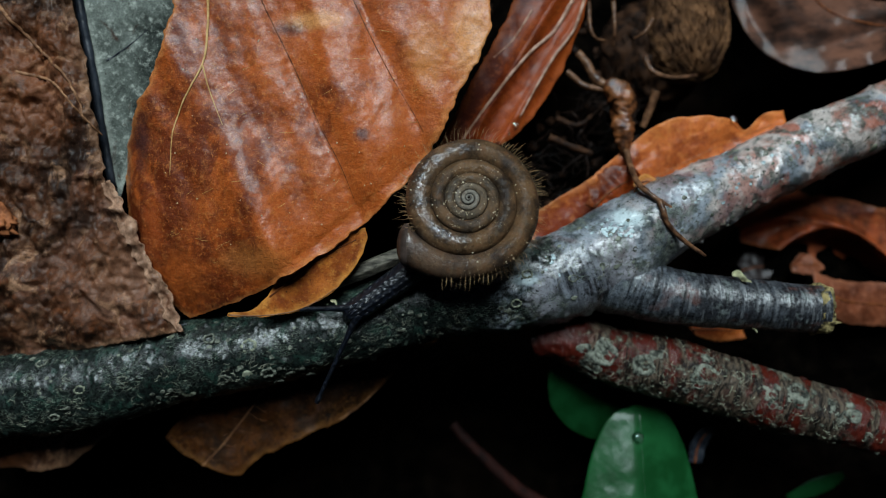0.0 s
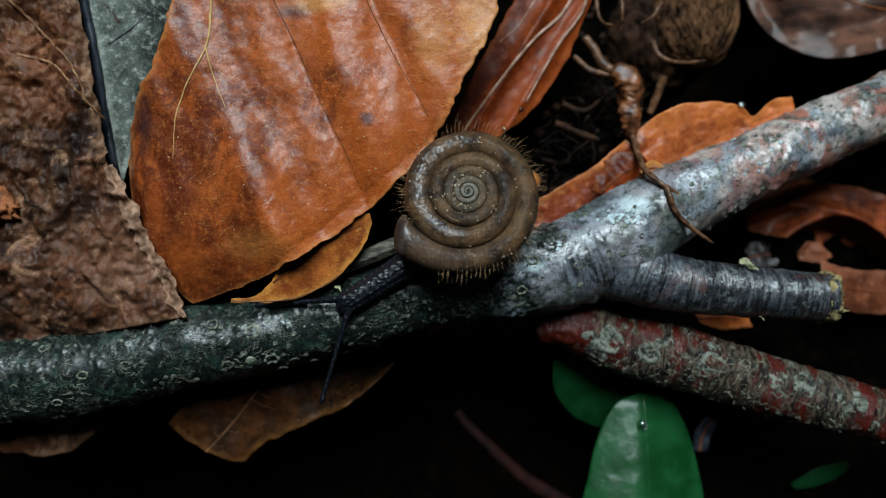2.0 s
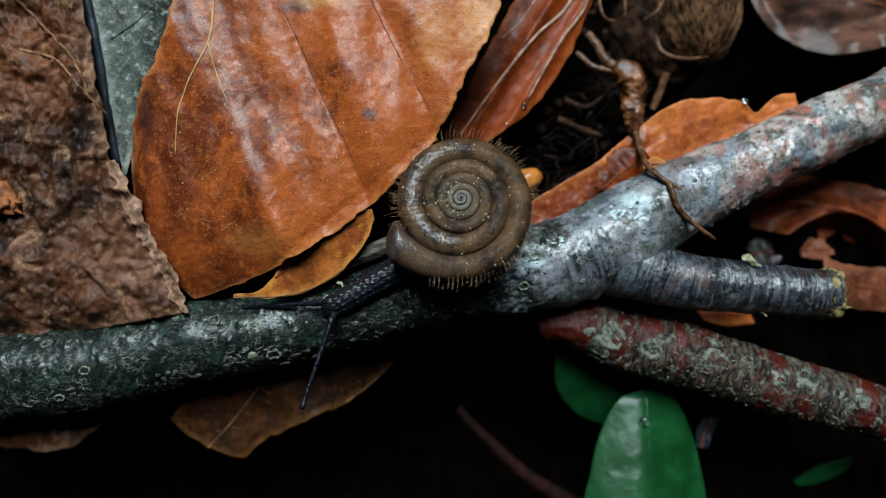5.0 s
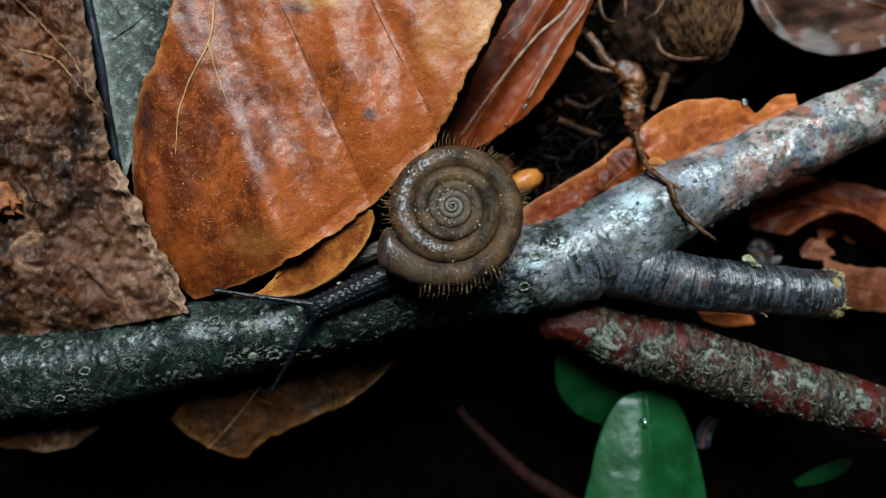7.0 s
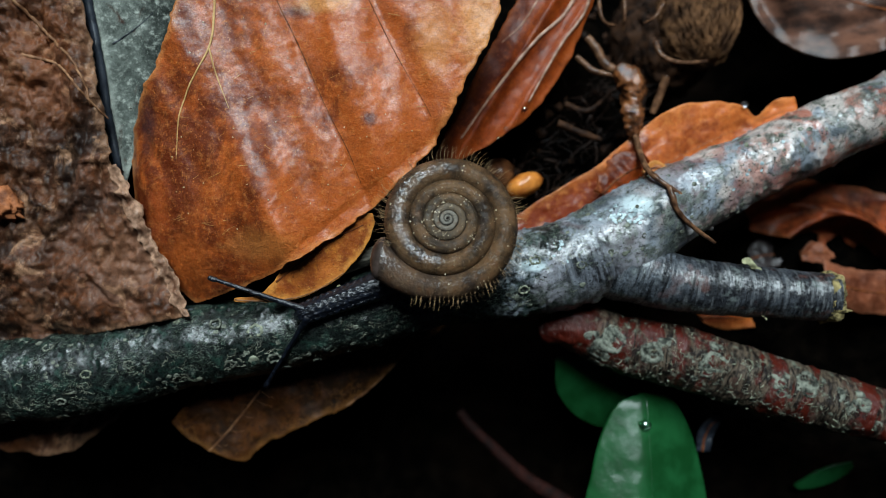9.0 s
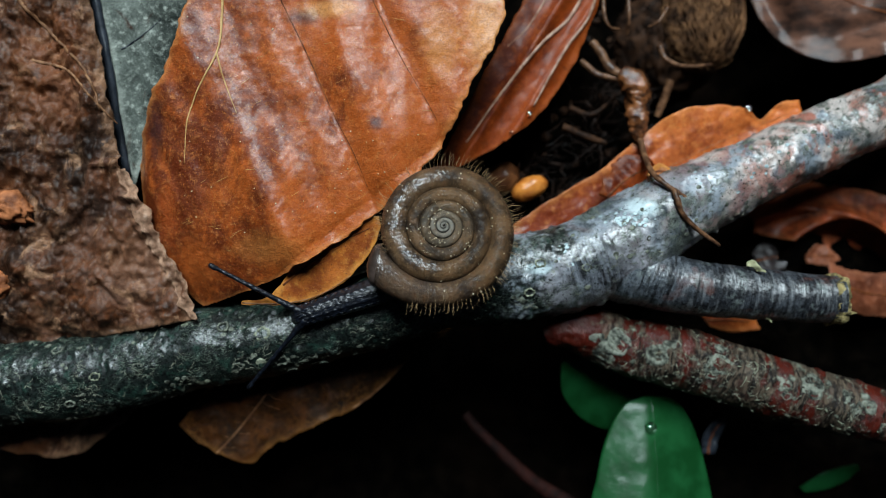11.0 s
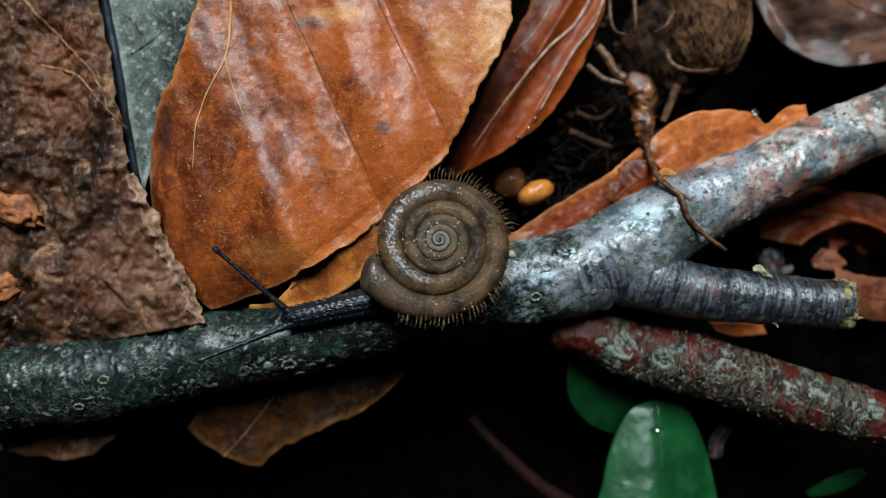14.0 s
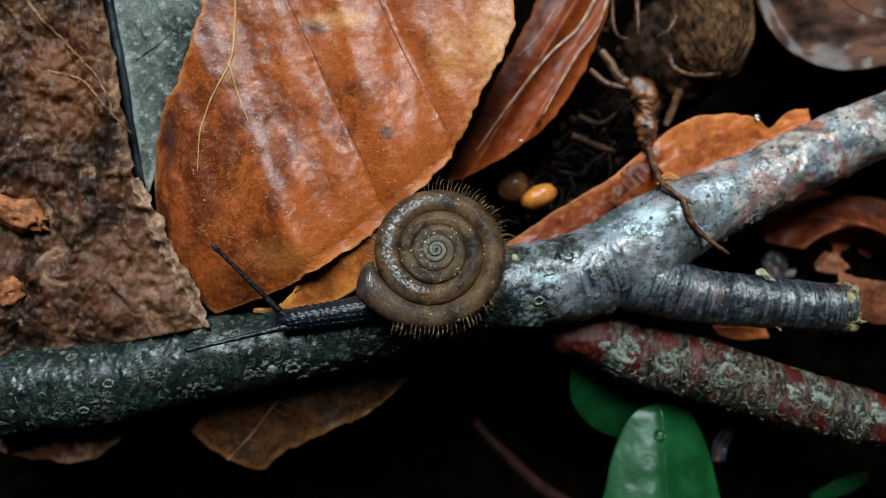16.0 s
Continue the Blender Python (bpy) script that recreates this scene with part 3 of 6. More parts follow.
        for p, q in zip(rim, rim[1:] + rim[:1]):
            faces.append((q, p, p + k, q + k) if flip else (p, q, q + k, p + k))
        return self.add(top + [(x, y, z - thick) for x, y, z in top], faces, vals + vals)

    def blob(self, centre, size, rings=14, sides=20, lump=0.0, scale=0.5, turn=None):
        c, s = np.array(centre, float), np.array(size, float)
        verts = []
        for i in range(rings + 1):
            th = math.pi * (0.02 + 0.96 * i / rings)
            for j in range(sides):
                ph = 2 * math.pi * j / sides
                d = Vector((math.sin(th) * math.cos(ph), math.sin(th) * math.sin(ph), math.cos(th)))
                k = 1 + lump * noise.fractal(Vector(c) * 0.7 + d * 2.0 * scale * 2, 0.8, 2.1, 4)
                p = Vector(d * k) * 1.0
                p = Vector((p.x * s[0], p.y * s[1], p.z * s[2]))
                if turn:
                    p = Euler([radians(v) for v in turn]).to_matrix() @ p
                verts.append(np.array(p) + c)
        faces = [(i * sides + j, (i + 1) * sides + j, (i + 1) * sides + (j + 1) % sides, i * sides + (j + 1) % sides)
                 for i in range(rings) for j in range(sides)]
        faces += [tuple(range(sides)), tuple(rings * sides + j for j in range(sides))[::-1]]
        return self.add(verts, faces)

    def mesh(self, name, origin=(0, 0, 0), smooth=True):
        me = bpy.data.meshes.new(name)
        o = np.array(origin, float)
        me.from_pydata([tuple((np.array(p) - o) * MM) for p in self.v], [], self.f)
        if self.attribute:
            layer = me.attributes.new(self.attribute, "FLOAT_VECTOR", "POINT")
            layer.data.foreach_set("vector", np.array(self.a, np.float32).ravel())
        if smooth:
            me.polygons.foreach_set("use_smooth", [True] * len(me.polygons))
        me.update()
        return me


BASE = {}


def thing(name, at, label, category, group="", kind=""):
    """An Empty at the base of a thing; at is in millimetres."""
    ob = new(name)
    ob.empty_display_size = 0.003
    ob.location = Vector(at) * MM
    BASE[ob] = at
    return tagged(ob, label, category, group, kind)


def part(name, shape, material, parent, label="", smooth=True):
    """One mesh object under a thing or under a part of it."""
    base = BASE[parent]
    ob = new(name, shape.mesh(name, base, smooth))
    ob.data.materials.append(material)
    ob.parent = parent
    BASE[ob] = base
    return tagged(ob, label)


def single(name, shape, material, at, label, category, group="", kind="", smooth=True):
    """A thing made of one mesh."""
    ob = new(name, shape.mesh(name, at, smooth))
    ob.location = Vector(at) * MM
    ob.data.materials.append(material)
    BASE[ob] = at
    return tagged(ob, label, category, group, kind)


def gauss(x, y, cx, cy, r):
    return math.exp(-((x - cx) ** 2 + (y - cy) ** 2) / (r * r))


# ---- ground: humus with hollows between the leaves ----
def ground_height(x, y):
    far = min(1.0, max(0.0, (math.hypot(x, y) - 45) / 60))
    h = 14 + 7 * gauss(x, y, -22, 16, 22) + 4 * gauss(x, y, 14, 14, 12) + 3 * gauss(x, y, 36, -2, 9)
    h -= 14 * gauss(x, y, 30, 22, 9) + 11 * gauss(x, y, 4, -22, 16) + 10 * gauss(x, y, -32, -28, 12) + 6 * gauss(x, y, 26, 1, 6)
    h = h * (1 - far) + far * (16 + 60 * wobble(x, y, 0, 0.0011, 3))
    return h + 1.6 * wobble(x, y, 3, 0.11) + 0.5 * wobble(x, y, 7, 0.6)


def build_ground():
    line = list(np.arange(-60, 60.1, 0.9))
    step, edge = 1.3, 60.0
    outer = []
    while edge < 40000:
        edge += step
        step *= 1.32
        outer.append(edge)
    line = [-v for v in outer[::-1]] + line + outer
    n = len(line)
    verts = [(x, y, ground_height(x, y)) for y in line for x in line]
    faces = [(j * n + i, j * n + i + 1, (j + 1) * n + i + 1, (j + 1) * n + i) for j in range(n - 1) for i in range(n - 1)]
    single("ground", Shape().add(verts, faces), SOIL, (0, 0, 0), "damp forest-floor humus, coloured near black for the shaded hollows", "ground", kind="structure")


build_ground()


# ---- wood ----
def bark_lump(amount, scale, seed):
    return lambda p, s, a: amount * wobble(p[0] + seed, p[1], p[2], scale, 5) + amount * 0.5 * wobble(p[0], p[1] + seed, p[2], scale * 3, 3)


BRANCH_LINE = [(-47.5, -13.6, 26.6), (-41.2, -11.9, 26.5), (-36.0, -11.4, 26.5), (-30.7, -10.5, 26.4), (-25.5, -9.2, 26.4), (-20.2, -8.3, 26.6), (-14.9, -7.4, 26.8), (-9.6, -6.1, 26.9),
               (-4.4, -4.4, 26.7), (0.8, -3.0, 26.5), (6.1, -2.2, 26.4), (11.4, -1.1, 26.3), (15.6, 0.7, 26.2), (19.4, 3.1, 26.0), (22.3, 4.7, 25.6), (27.9, 7.4, 25.0),
               (33.6, 10.1, 24.4), (39.2, 12.5, 23.8), (45.0, 14.9, 23.2), (52.0, 18.0, 22.5)]
BRANCH_RADIUS = [3.8, 3.9, 3.95, 3.95, 3.8, 3.55, 3.3, 3.25, 3.45, 3.7, 3.95, 4.1, 4.1, 3.6, 3.25, 3.15, 3.1, 3.0, 2.95, 2.9]
STUB_LINE = [(11.5, 0.1, 25.8), (16.1, -1.1, 26.3), (21.8, -2.9, 26.7), (27.0, -3.5, 26.8), (32.3, -4.0, 26.8), (36.0, -4.2, 26.8)]
STUB_RADIUS = [2.6, 3.3, 2.65, 2.4, 2.28, 2.25]


def bark_disc(fine, frad, i, a, size, ring):
    """A low round crust or pore on a round stem."""
    i = max(1, min(len(fine) - 2, i))
    t = fine[i + 1] - fine[i - 1]
    t /= np.linalg.norm(t)
    side = np.cross(t, (0, 0, 1.0))
    side /= np.linalg.norm(side)
    up = np.cross(side, t)
    d = side * math.sin(a) + up * math.cos(a)
    o = np.cross(t, d)
    size = size * 0.68
    c = fine[i] + d * (frad[i] + 0.03)
    sh = Shape()
    k = 14
    prof = [(1.2, -0.3), (1.0, 0.10), (0.8, 0.18), (0.55, -0.05 if ring else 0.2), (0.1, -0.2 if ring else 0.22)]
    verts = []
    for r, h in prof:
        for j in range(k):
            b = 2 * math.pi * j / k
            q = 1 + 0.3 * wobble(c[0] + math.cos(b), c[1] + math.sin(b), i, 1.0)
            verts.append(c + (t * math.cos(b) * 1.25 + o * math.sin(b)) * r * size * q + d * h * size * 0.7)
    faces = [(m * k + j, m * k + (j + 1) % k, (m + 1) * k + (j + 1) % k, (m + 1) * k + j) for m in range(len(prof) - 1) for j in range(k)]
    faces.append(tuple((len(prof) - 1) * k + j for j in range(k)))
    sh.add(verts, faces)
    return sh


def bark_ring(fine, frad, i, a, size, rng):
    """A raised uneven corky ring round a pore."""
    i = max(1, min(len(fine) - 2, i))
    t = fine[i + 1] - fine[i - 1]
    t /= np.linalg.norm(t)
    side = np.cross(t, (0, 0, 1.0))
    side /= np.linalg.norm(side)
    d = side * math.sin(a) + np.cross(side, t) * math.cos(a)
    o = np.cross(t, d)
    c = fine[i] + d * (frad[i] + 0.05)
    path = []
    for j in range(25):
        b = 2 * math.pi * (j % 24) / 24
        q = size * (0.72 + 0.2 * wobble(c[0] + 2 * math.cos(b), c[1] + 2 * math.sin(b), i, 1.0))
        path.append(c + (t * math.cos(b) * 1.2 + o * math.sin(b) * 0.9) * q - d * 0.06 * math.sin(b) ** 2)
    return Shape().tube(path, [size * (0.19 + 0.06 * math.sin(1.7 * j)) for j in range(24)] + [size * 0.19], 7, caps=False)


def place_on(fine, frad, x, y):
    """The ring and the angle at which the point (x, y), seen from above, lies on a round stem."""
    i = int(np.clip(np.argmin(np.abs(fine[:, 0] - x)), 2, len(fine) - 3))
    t = fine[i + 1] - fine[i - 1]
    off = (np.array((x, y)) - fine[i][:2]).dot(np.array((t[1], -t[0])) / np.linalg.norm(t[:2])) / frad[i]
    return i, math.asin(max(-0.95, min(0.95, off)))


def crust_cluster(fine, frad, place, spread, count, small, large, rng):
    crust = Shape()
    for _ in range(count):
        i, a = place_on(fine, frad, rng.gauss(place[0], spread), rng.gauss(place[1], spread * 0.7))
        one = bark_disc(fine, frad, i, a, rng.uniform(small, large), rng.random() < 0.3)
        crust.add(one.v, one.f)
    return crust


def bark_threads(fine, frad, lump, count, span, lean, rng, thick, patchy):
    """Short curled pale fibres and crack edges lying on a round stem."""
    threads = Shape()
    n = len(fine)
    pitch = np.linalg.norm(fine[n // 2] - fine[n // 2 - 1])
    for _ in range(count):
        i = int(rng.triangular(*span))
        a = rng.gauss(lean, 0.75)
        if abs(a) > 1.45 or (patchy and wobble(fine[i][0], a * 4, 0, 0.35, 2) < 0.05):
            continue
        step = rng.uniform(0.06, 0.24)
        turn = rng.gauss(0, 0.4) if patchy else rng.uniform(0, 6.28)
        path = []
        f = float(i)
        for k in range(6):
            f = min(n - 2.01, max(1.0, f))
            i0 = int(f)
            c = fine[i0] + (fine[i0 + 1] - fine[i0]) * (f - i0)
            t = fine[i0 + 1] - fine[i0]
            t /= np.linalg.norm(t)
            side = np.cross(t, (0, 0, 1.0))
            side /= np.linalg.norm(side)
            d = side * math.sin(a) + np.cross(side, t) * math.cos(a)
            r = frad[i0] + lump(c + d * frad[i0], 0, 0)
            path.append(c + d * (r + 0.015))
            turn += rng.gauss(0, 0.9)
            a += step * math.sin(turn) / frad[i0]
            f += step * math.cos(turn) / pitch
        w = rng.uniform(0.3, 1.0) * thick
        threads.tube(path, [w * 0.3, w, w * 0.8, w, w * 0.9, w * 0.3], 5)
    return threads


def rough_bark(p, s, a):
    ridge = 1 - 2 * abs(wobble(p[0], p[1] * 1.4, p[2] * 1.4, 0.75, 4))
    wart = max(0.0, wobble(p[0] + 3, p[1], p[2] + 9, 0.9, 2) - 0.28)
    return 0.24 * wobble(p[0] + 5, p[1], p[2], 0.3, 1) + 0.045 * ridge + 0.03 * wobble(p[0], p[1], p[2] + 5, 1.5, 2) + 0.45 * wart


def build_branch():
    n = 760
    base = (-4.6, -4.6, 23.0)
    line = spline(BRANCH_LINE, n)
    rad = np.interp(np.linspace(0, 1, n), np.linspace(0, 1, len(BRANCH_RADIUS)), BRANCH_RADIUS)
    limb = np.clip((line[:, 0] + 5) / 20, 0, 3)
    branch = thing("branch", base, "fallen dark branch with lichen spots, forked and broken", "branch")
    part("limb", Shape("bark").tube(line, rad, 104, rough_bark, limb=limb), BARK, branch)
    n = 130
    line = spline(STUB_LINE, n)
    rad = np.interp(np.linspace(0, 1, n), np.linspace(0, 1, len(STUB_RADIUS)), STUB_RADIUS)
    s = np.linspace(0, 1, n)
    rad = rad + 0.009 * np.sin(s * 130 + 3 * np.sin(s * 17)) * np.clip((s - 0.45) * 3, 0, 1)
    side = part("side_shoot", Shape("bark").tube(line, rad, 56, bark_lump(0.13, 0.5, 11), caps=False), STUB, branch, "short broken side shoot with ringed bark")
    end = Shape()
    tip, back = line[-1], line[-6]
    ax = (tip - back) / np.linalg.norm(tip - back)
    path = [tip - ax * 0.9, tip - ax * 0.2, tip + ax * 0.35, tip + ax * 0.6]
    end.tube(path, [2.25, 2.36, 2.2, 1.0], 40, lambda p, q, a: 0.45 * wobble(p[0], p[1], p[2], 0.9))
    splinters = random.Random(14)
    for k in range(9):
        b = splinters.uniform(1.8, 4.4)
        out = np.array((0.05, math.cos(b), math.sin(b)))
        root = tip + out * 2.1 - ax * 0.9
        end.tube([root, root + ax * 0.9 + out * 0.1, root + ax * splinters.uniform(1.0, 2.0) + out * splinters.uniform(-0.2, 0.3)], [0.3, 0.22, 0.04], 6)
    part("broken_end", end, ENDWOOD, side, "yellowish weathered broken end")
    # raised pores and crusts on the bark
    rng = random.Random(4)
    fine = spline(BRANCH_LINE, 300)
    frad = np.interp(np.linspace(0, 1, 300), np.linspace(0, 1, len(BRANCH_RADIUS)), BRANCH_RADIUS)

    def on_bark(i, a, size, ring):
        return bark_disc(fine, frad, i, a, size, ring)

    for place, size, ring, pale in (((-23.3, -6.1, 30.0), 0.46, False, True), ((-19.8, -6.3, 30.0), 0.6, True, False), ((-16.4, -6.9, 30.0), 0.75, True, True),
                                    ((-19.1, -10.0, 29.0), 0.62, True, False), ((-17.0, -9.6, 29.0), 0.55, False, True), ((-15.2, -9.5, 29.0), 0.7, True, False),
                                    ((-31.7, -10.8, 30.0), 0.5, True, True), ((-35.1, -8.5, 30.0), 0.5, True, False), ((-27.7, -9.9, 30.0), 0.5, True, False), ((-14.9, -12.8, 28.0), 0.5, True, False), ((-21.3, -11.9, 28.0), 0.45, True, False), ((-12.3, -10.2, 28.0), 0.4, True, False), ((-28.9, -7.9, 30.0), 0.35, True, False), ((-34.2, -13.3, 28.0), 0.5, True, False), ((-22.7, -11.5, 28.5), 0.6, False, True),
                                    ((-7.3, -2.0, 29.0), 0.4, False, True), ((-9.3, -3.2, 29.5), 0.35, False, True), ((8.3, -0.7, 30.0), 0.5, True, True),
                                    ((6.8, -3.4, 30.0), 0.5, True, True), ((12.0, -1.2, 30.0), 0.45, True, False), ((28.9, 10.2, 28.0), 0.55, False, True),
                                    ((20.7, 8.0, 28.5), 0.4, False, True), ((40.8, 10.6, 26.0), 0.6, False, True)):
        i = int(np.clip(np.argmin(np.abs(fine[:, 0] - place[0])), 2, 297))
        t = fine[i + 1] - fine[i - 1]
        off = (np.array(place) - fine[i])[:2].dot(np.array((t[1], -t[0])) / np.linalg.norm(t[:2])) / frad[i]
        a = math.asin(max(-0.95, min(0.95, off)))
        part("lenticel", bark_ring(fine, frad, i, a, size, rng) if ring else on_bark(i, a, size, False), LICHEN if pale else LENTICEL, branch)
    for place, spread, count in (((17.0, 3.8, 30.0), 0.9, 60), ((24.8, 7.3, 28.0), 1.6, 26), ((29.6, 9.2, 28.0), 1.6, 20), ((11.0, 0.8, 29.0), 1.2, 12), ((36.3, 11.8, 27.0), 1.6, 14)):
        crust = crust_cluster(fine, frad, place, spread, count, 0.05, 0.22, rng)
        tagged(part("lichen_crust", crust, PALE_LICHEN, branch, "whitish granular lichen"), kind="stuff")
    threads = bark_threads(fine, frad, rough_bark, 1300, (4, 292, 40), 0.5, rng, 0.036, True)
    tagged(part("bark_crack", threads, THREAD, branch, "pale thread-like bark cracks"), kind="stuff")
    crumbs = Shape()
    for _ in range(420):
        i = rng.randrange(5, 290)
        one = on_bark(i, rng.uniform(-1.35, 1.35), rng.uniform(0.1, 0.3), rng.random() < 0.5)
        crumbs.add(one.v, one.f)
    tagged(part("pore_crust", crumbs, LENTICEL, branch, "tiny corky pores"), kind="stuff")
    return branch


build_branch()

TWIG_LINE = [(9.8, -7.7, 23.0), (11.8, -7.3, 23.9), (14.5, -7.8, 24.0), (17.2, -8.9, 24.1), (22.5, -10.0, 24.3), (27.9, -11.7, 24.6), (33.1, -13.3, 24.9), (38.4, -14.6, 25.1), (43.7, -16.1, 25.2), (50.1, -18.1, 25.2)]


def build_twig():
    n = 240
    line = spline(TWIG_LINE, n)
    rad = np.interp(np.linspace(0, 1, n), np.linspace(0, 1, 10), [1.3, 2.5, 2.85, 3.0, 2.85, 2.85, 2.65, 2.5, 2.45, 2.4])
    twig = thing("twig", (28.9, -12.2, 21.8), "red-barked twig scaled with grey-green lichen", "twig")
    part("stem", Shape("bark").tube(line, rad, 60, bark_lump(0.2, 0.6, 31)), TWIG, twig)
    rng = random.Random(8)
    curls = Shape()
    for _ in range(110):
        i = rng.randrange(34, n - 4)
        a = rng.uniform(-1.3, 1.3)
        t = line[i + 1] - line[i - 1]
        t /= np.linalg.norm(t)
        side = np.cross(t, (0, 0, 1.0))
        d = side * math.sin(a) + np.array((0, 0, 1.0)) * math.cos(a)
        o = np.cross(t, d)
        c = line[i] + d * rad[i]
        length = rng.uniform(0.25, 0.9)
        turn = rng.uniform(0, 3.14)
        way = t * math.cos(turn) + o * math.sin(turn)
        path = [c + way * length * (u - 0.5) + d * (0.22 * math.sin(u * 3.14) - 0.02) - d * abs(u - 0.5) * 0.15 for u in np.linspace(0, 1, 6)]
        curls.tube(path, [0.015, 0.03, 0.045, 0.045, 0.03, 0.015], 5)
    crumbs = Shape()
    spots = [(15.7, -8.4, 1.9), (15.2, -9.8, 1.3), (19.4, -9.3, 1.6), (25.0, -10.1, 1.6), (24.6, -11.2, 1.0), (30.9, -12.0, 0.8), (33.3, -11.8, 1.6), (38.4, -14.0, 1.1)]
    spots += [(x := rng.uniform(18, 44), -8.9 - 0.29 * (x - 17) + rng.uniform(-2.0, 2.0), rng.uniform(0.3, 0.6)) for _ in range(9)]
    for x, y, size in spots:
        i, a = place_on(line, rad, x, y)
        i = min(n - 8, max(8, i))
        ring = bark_disc(line, rad - 0.06, i, a, size * 0.8, True)
        part("lichen_rosette", ring, ROSETTE, twig, "ring-shaped grey-green lichen rosette")
        for scale, hollow, far in ((0.5, True, 1), (0.4, True, 1), (0.45, False, 1.6), (0.35, True, 1.6), (0.3, False, 2.0), (0.28, False, 2.0), (0.25, True, 2.2)):
            one = bark_disc(line, rad - 0.06, min(n - 4, max(4, i + int(rng.gauss(0, 2.2 * far * size)))), a + rng.gauss(0, 0.16 * far * size), size * scale, hollow)
            crumbs.add(one.v, one.f)
    tagged(part("lichen_crumb", crumbs, ROSETTE, twig, "small lobes of grey-green lichen"), kind="stuff")
    hairs = bark_threads(line, rad, bark_lump(0.2, 0.6, 31), 520, (14, 236, 60), 0.15, rng, 0.034, False)
    tagged(part("lichen_thread", hairs, THREAD, twig, "matted grey lichen threads"), kind="stuff")
    tagged(part("lichen_scale", curls, LICHEN, twig, "curled grey lichen flakes"), kind="stuff")


build_twig()


# ---- leaves ----
def vein(parent, points, height, width, material, lift=0.0, name="vein", taper=0.5):
    width, lift = width * 0.68, lift * 0.6
    line = spline([p[:2] for p in points], 40)
    path = [(x, y, height(x, y) + lift) for x, y in line]
    part(name, Shape().tube(path, np.linspace(width, width * taper, 40), 8, lambda p, s, a: 0.12 * width * wobble(p[0], p[1], p[2], 1.5), flat=0.7), material, parent)


BIG_PANELS = ((2, -0.9), (6, -0.5), (9, -0.2), (11.8, 0.3), (13.8, 0.5), (15.8, 0.18), (17.4, -0.08), (19, -0.1), (20.8, -0.05), (21.7, -0.14), (22.4, -0.36), (24.2, -0.1), (26.5, 0.0), (28.6, -0.1), (30.2, -0.4), (32.2, -0.08), (36, -0.2), (44, -0.6))
PANEL_Q = np.linspace(2, 44, 400)
PANEL_H = np.convolve(np.interp(np.linspace(1, 45, 419), [q for q, _ in BIG_PANELS], [h for _, h in BIG_PANELS]), np.hanning(22)[1:-1] / np.hanning(22).sum(), "valid")


def big_height(x, y):
    """Panels between side veins, softly vaulted; the upper end sinks back and the rims turn down."""
    q = 26.6 + 0.91 * x + 0.41 * y
    along = 0.41 * x - 0.91 * y
    h = 31.9 + float(np.interp(q, PANEL_Q, PANEL_H)) - 0.02 * math.log1p(math.exp(min(30.0, -(along + 11.0))))
    rise = [min(1.0, max(0.0, (along - a) / 11)) for a in (-22, -25)]
    h += 1.35 * math.exp(-((q - 15.2) / 2.4) ** 2) * rise[0] ** 2 * (3 - 2 * rise[0]) + 0.8 * math.exp(-((q - 25.3) / 2.0) ** 2) * rise[1] ** 2 * (3 - 2 * rise[1])
    h -= 0.10 * math.exp(-((q - 22.4) / 0.28) ** 2) + 0.10 * math.exp(-((q - 30.2) / 0.28) ** 2)
    h += 0.30 * wobble(q * 0.35, along * 0.14, 1, 0.9, 2) + 0.12 * wobble(q * 0.8, along * 0.6, 4, 0.55, 4) + 0.035 * wobble(x, y, 8, 1.6, 4)
    h -= 3.2 * math.exp(-max(0.0, (x + 28.3 + 0.02 * (y - 9) ** 2)) / 2.2)
    inside = max(0.0, 0.773 * (y + 2) - 0.635 * (x + 15.3))
    h -= 0.55 * math.exp(-inside / 1.1)
    low = max(0.0, min(1.2, (6 - y - 0.42 * (x + 22)) / 10))
    return h - 3.2 * low * low


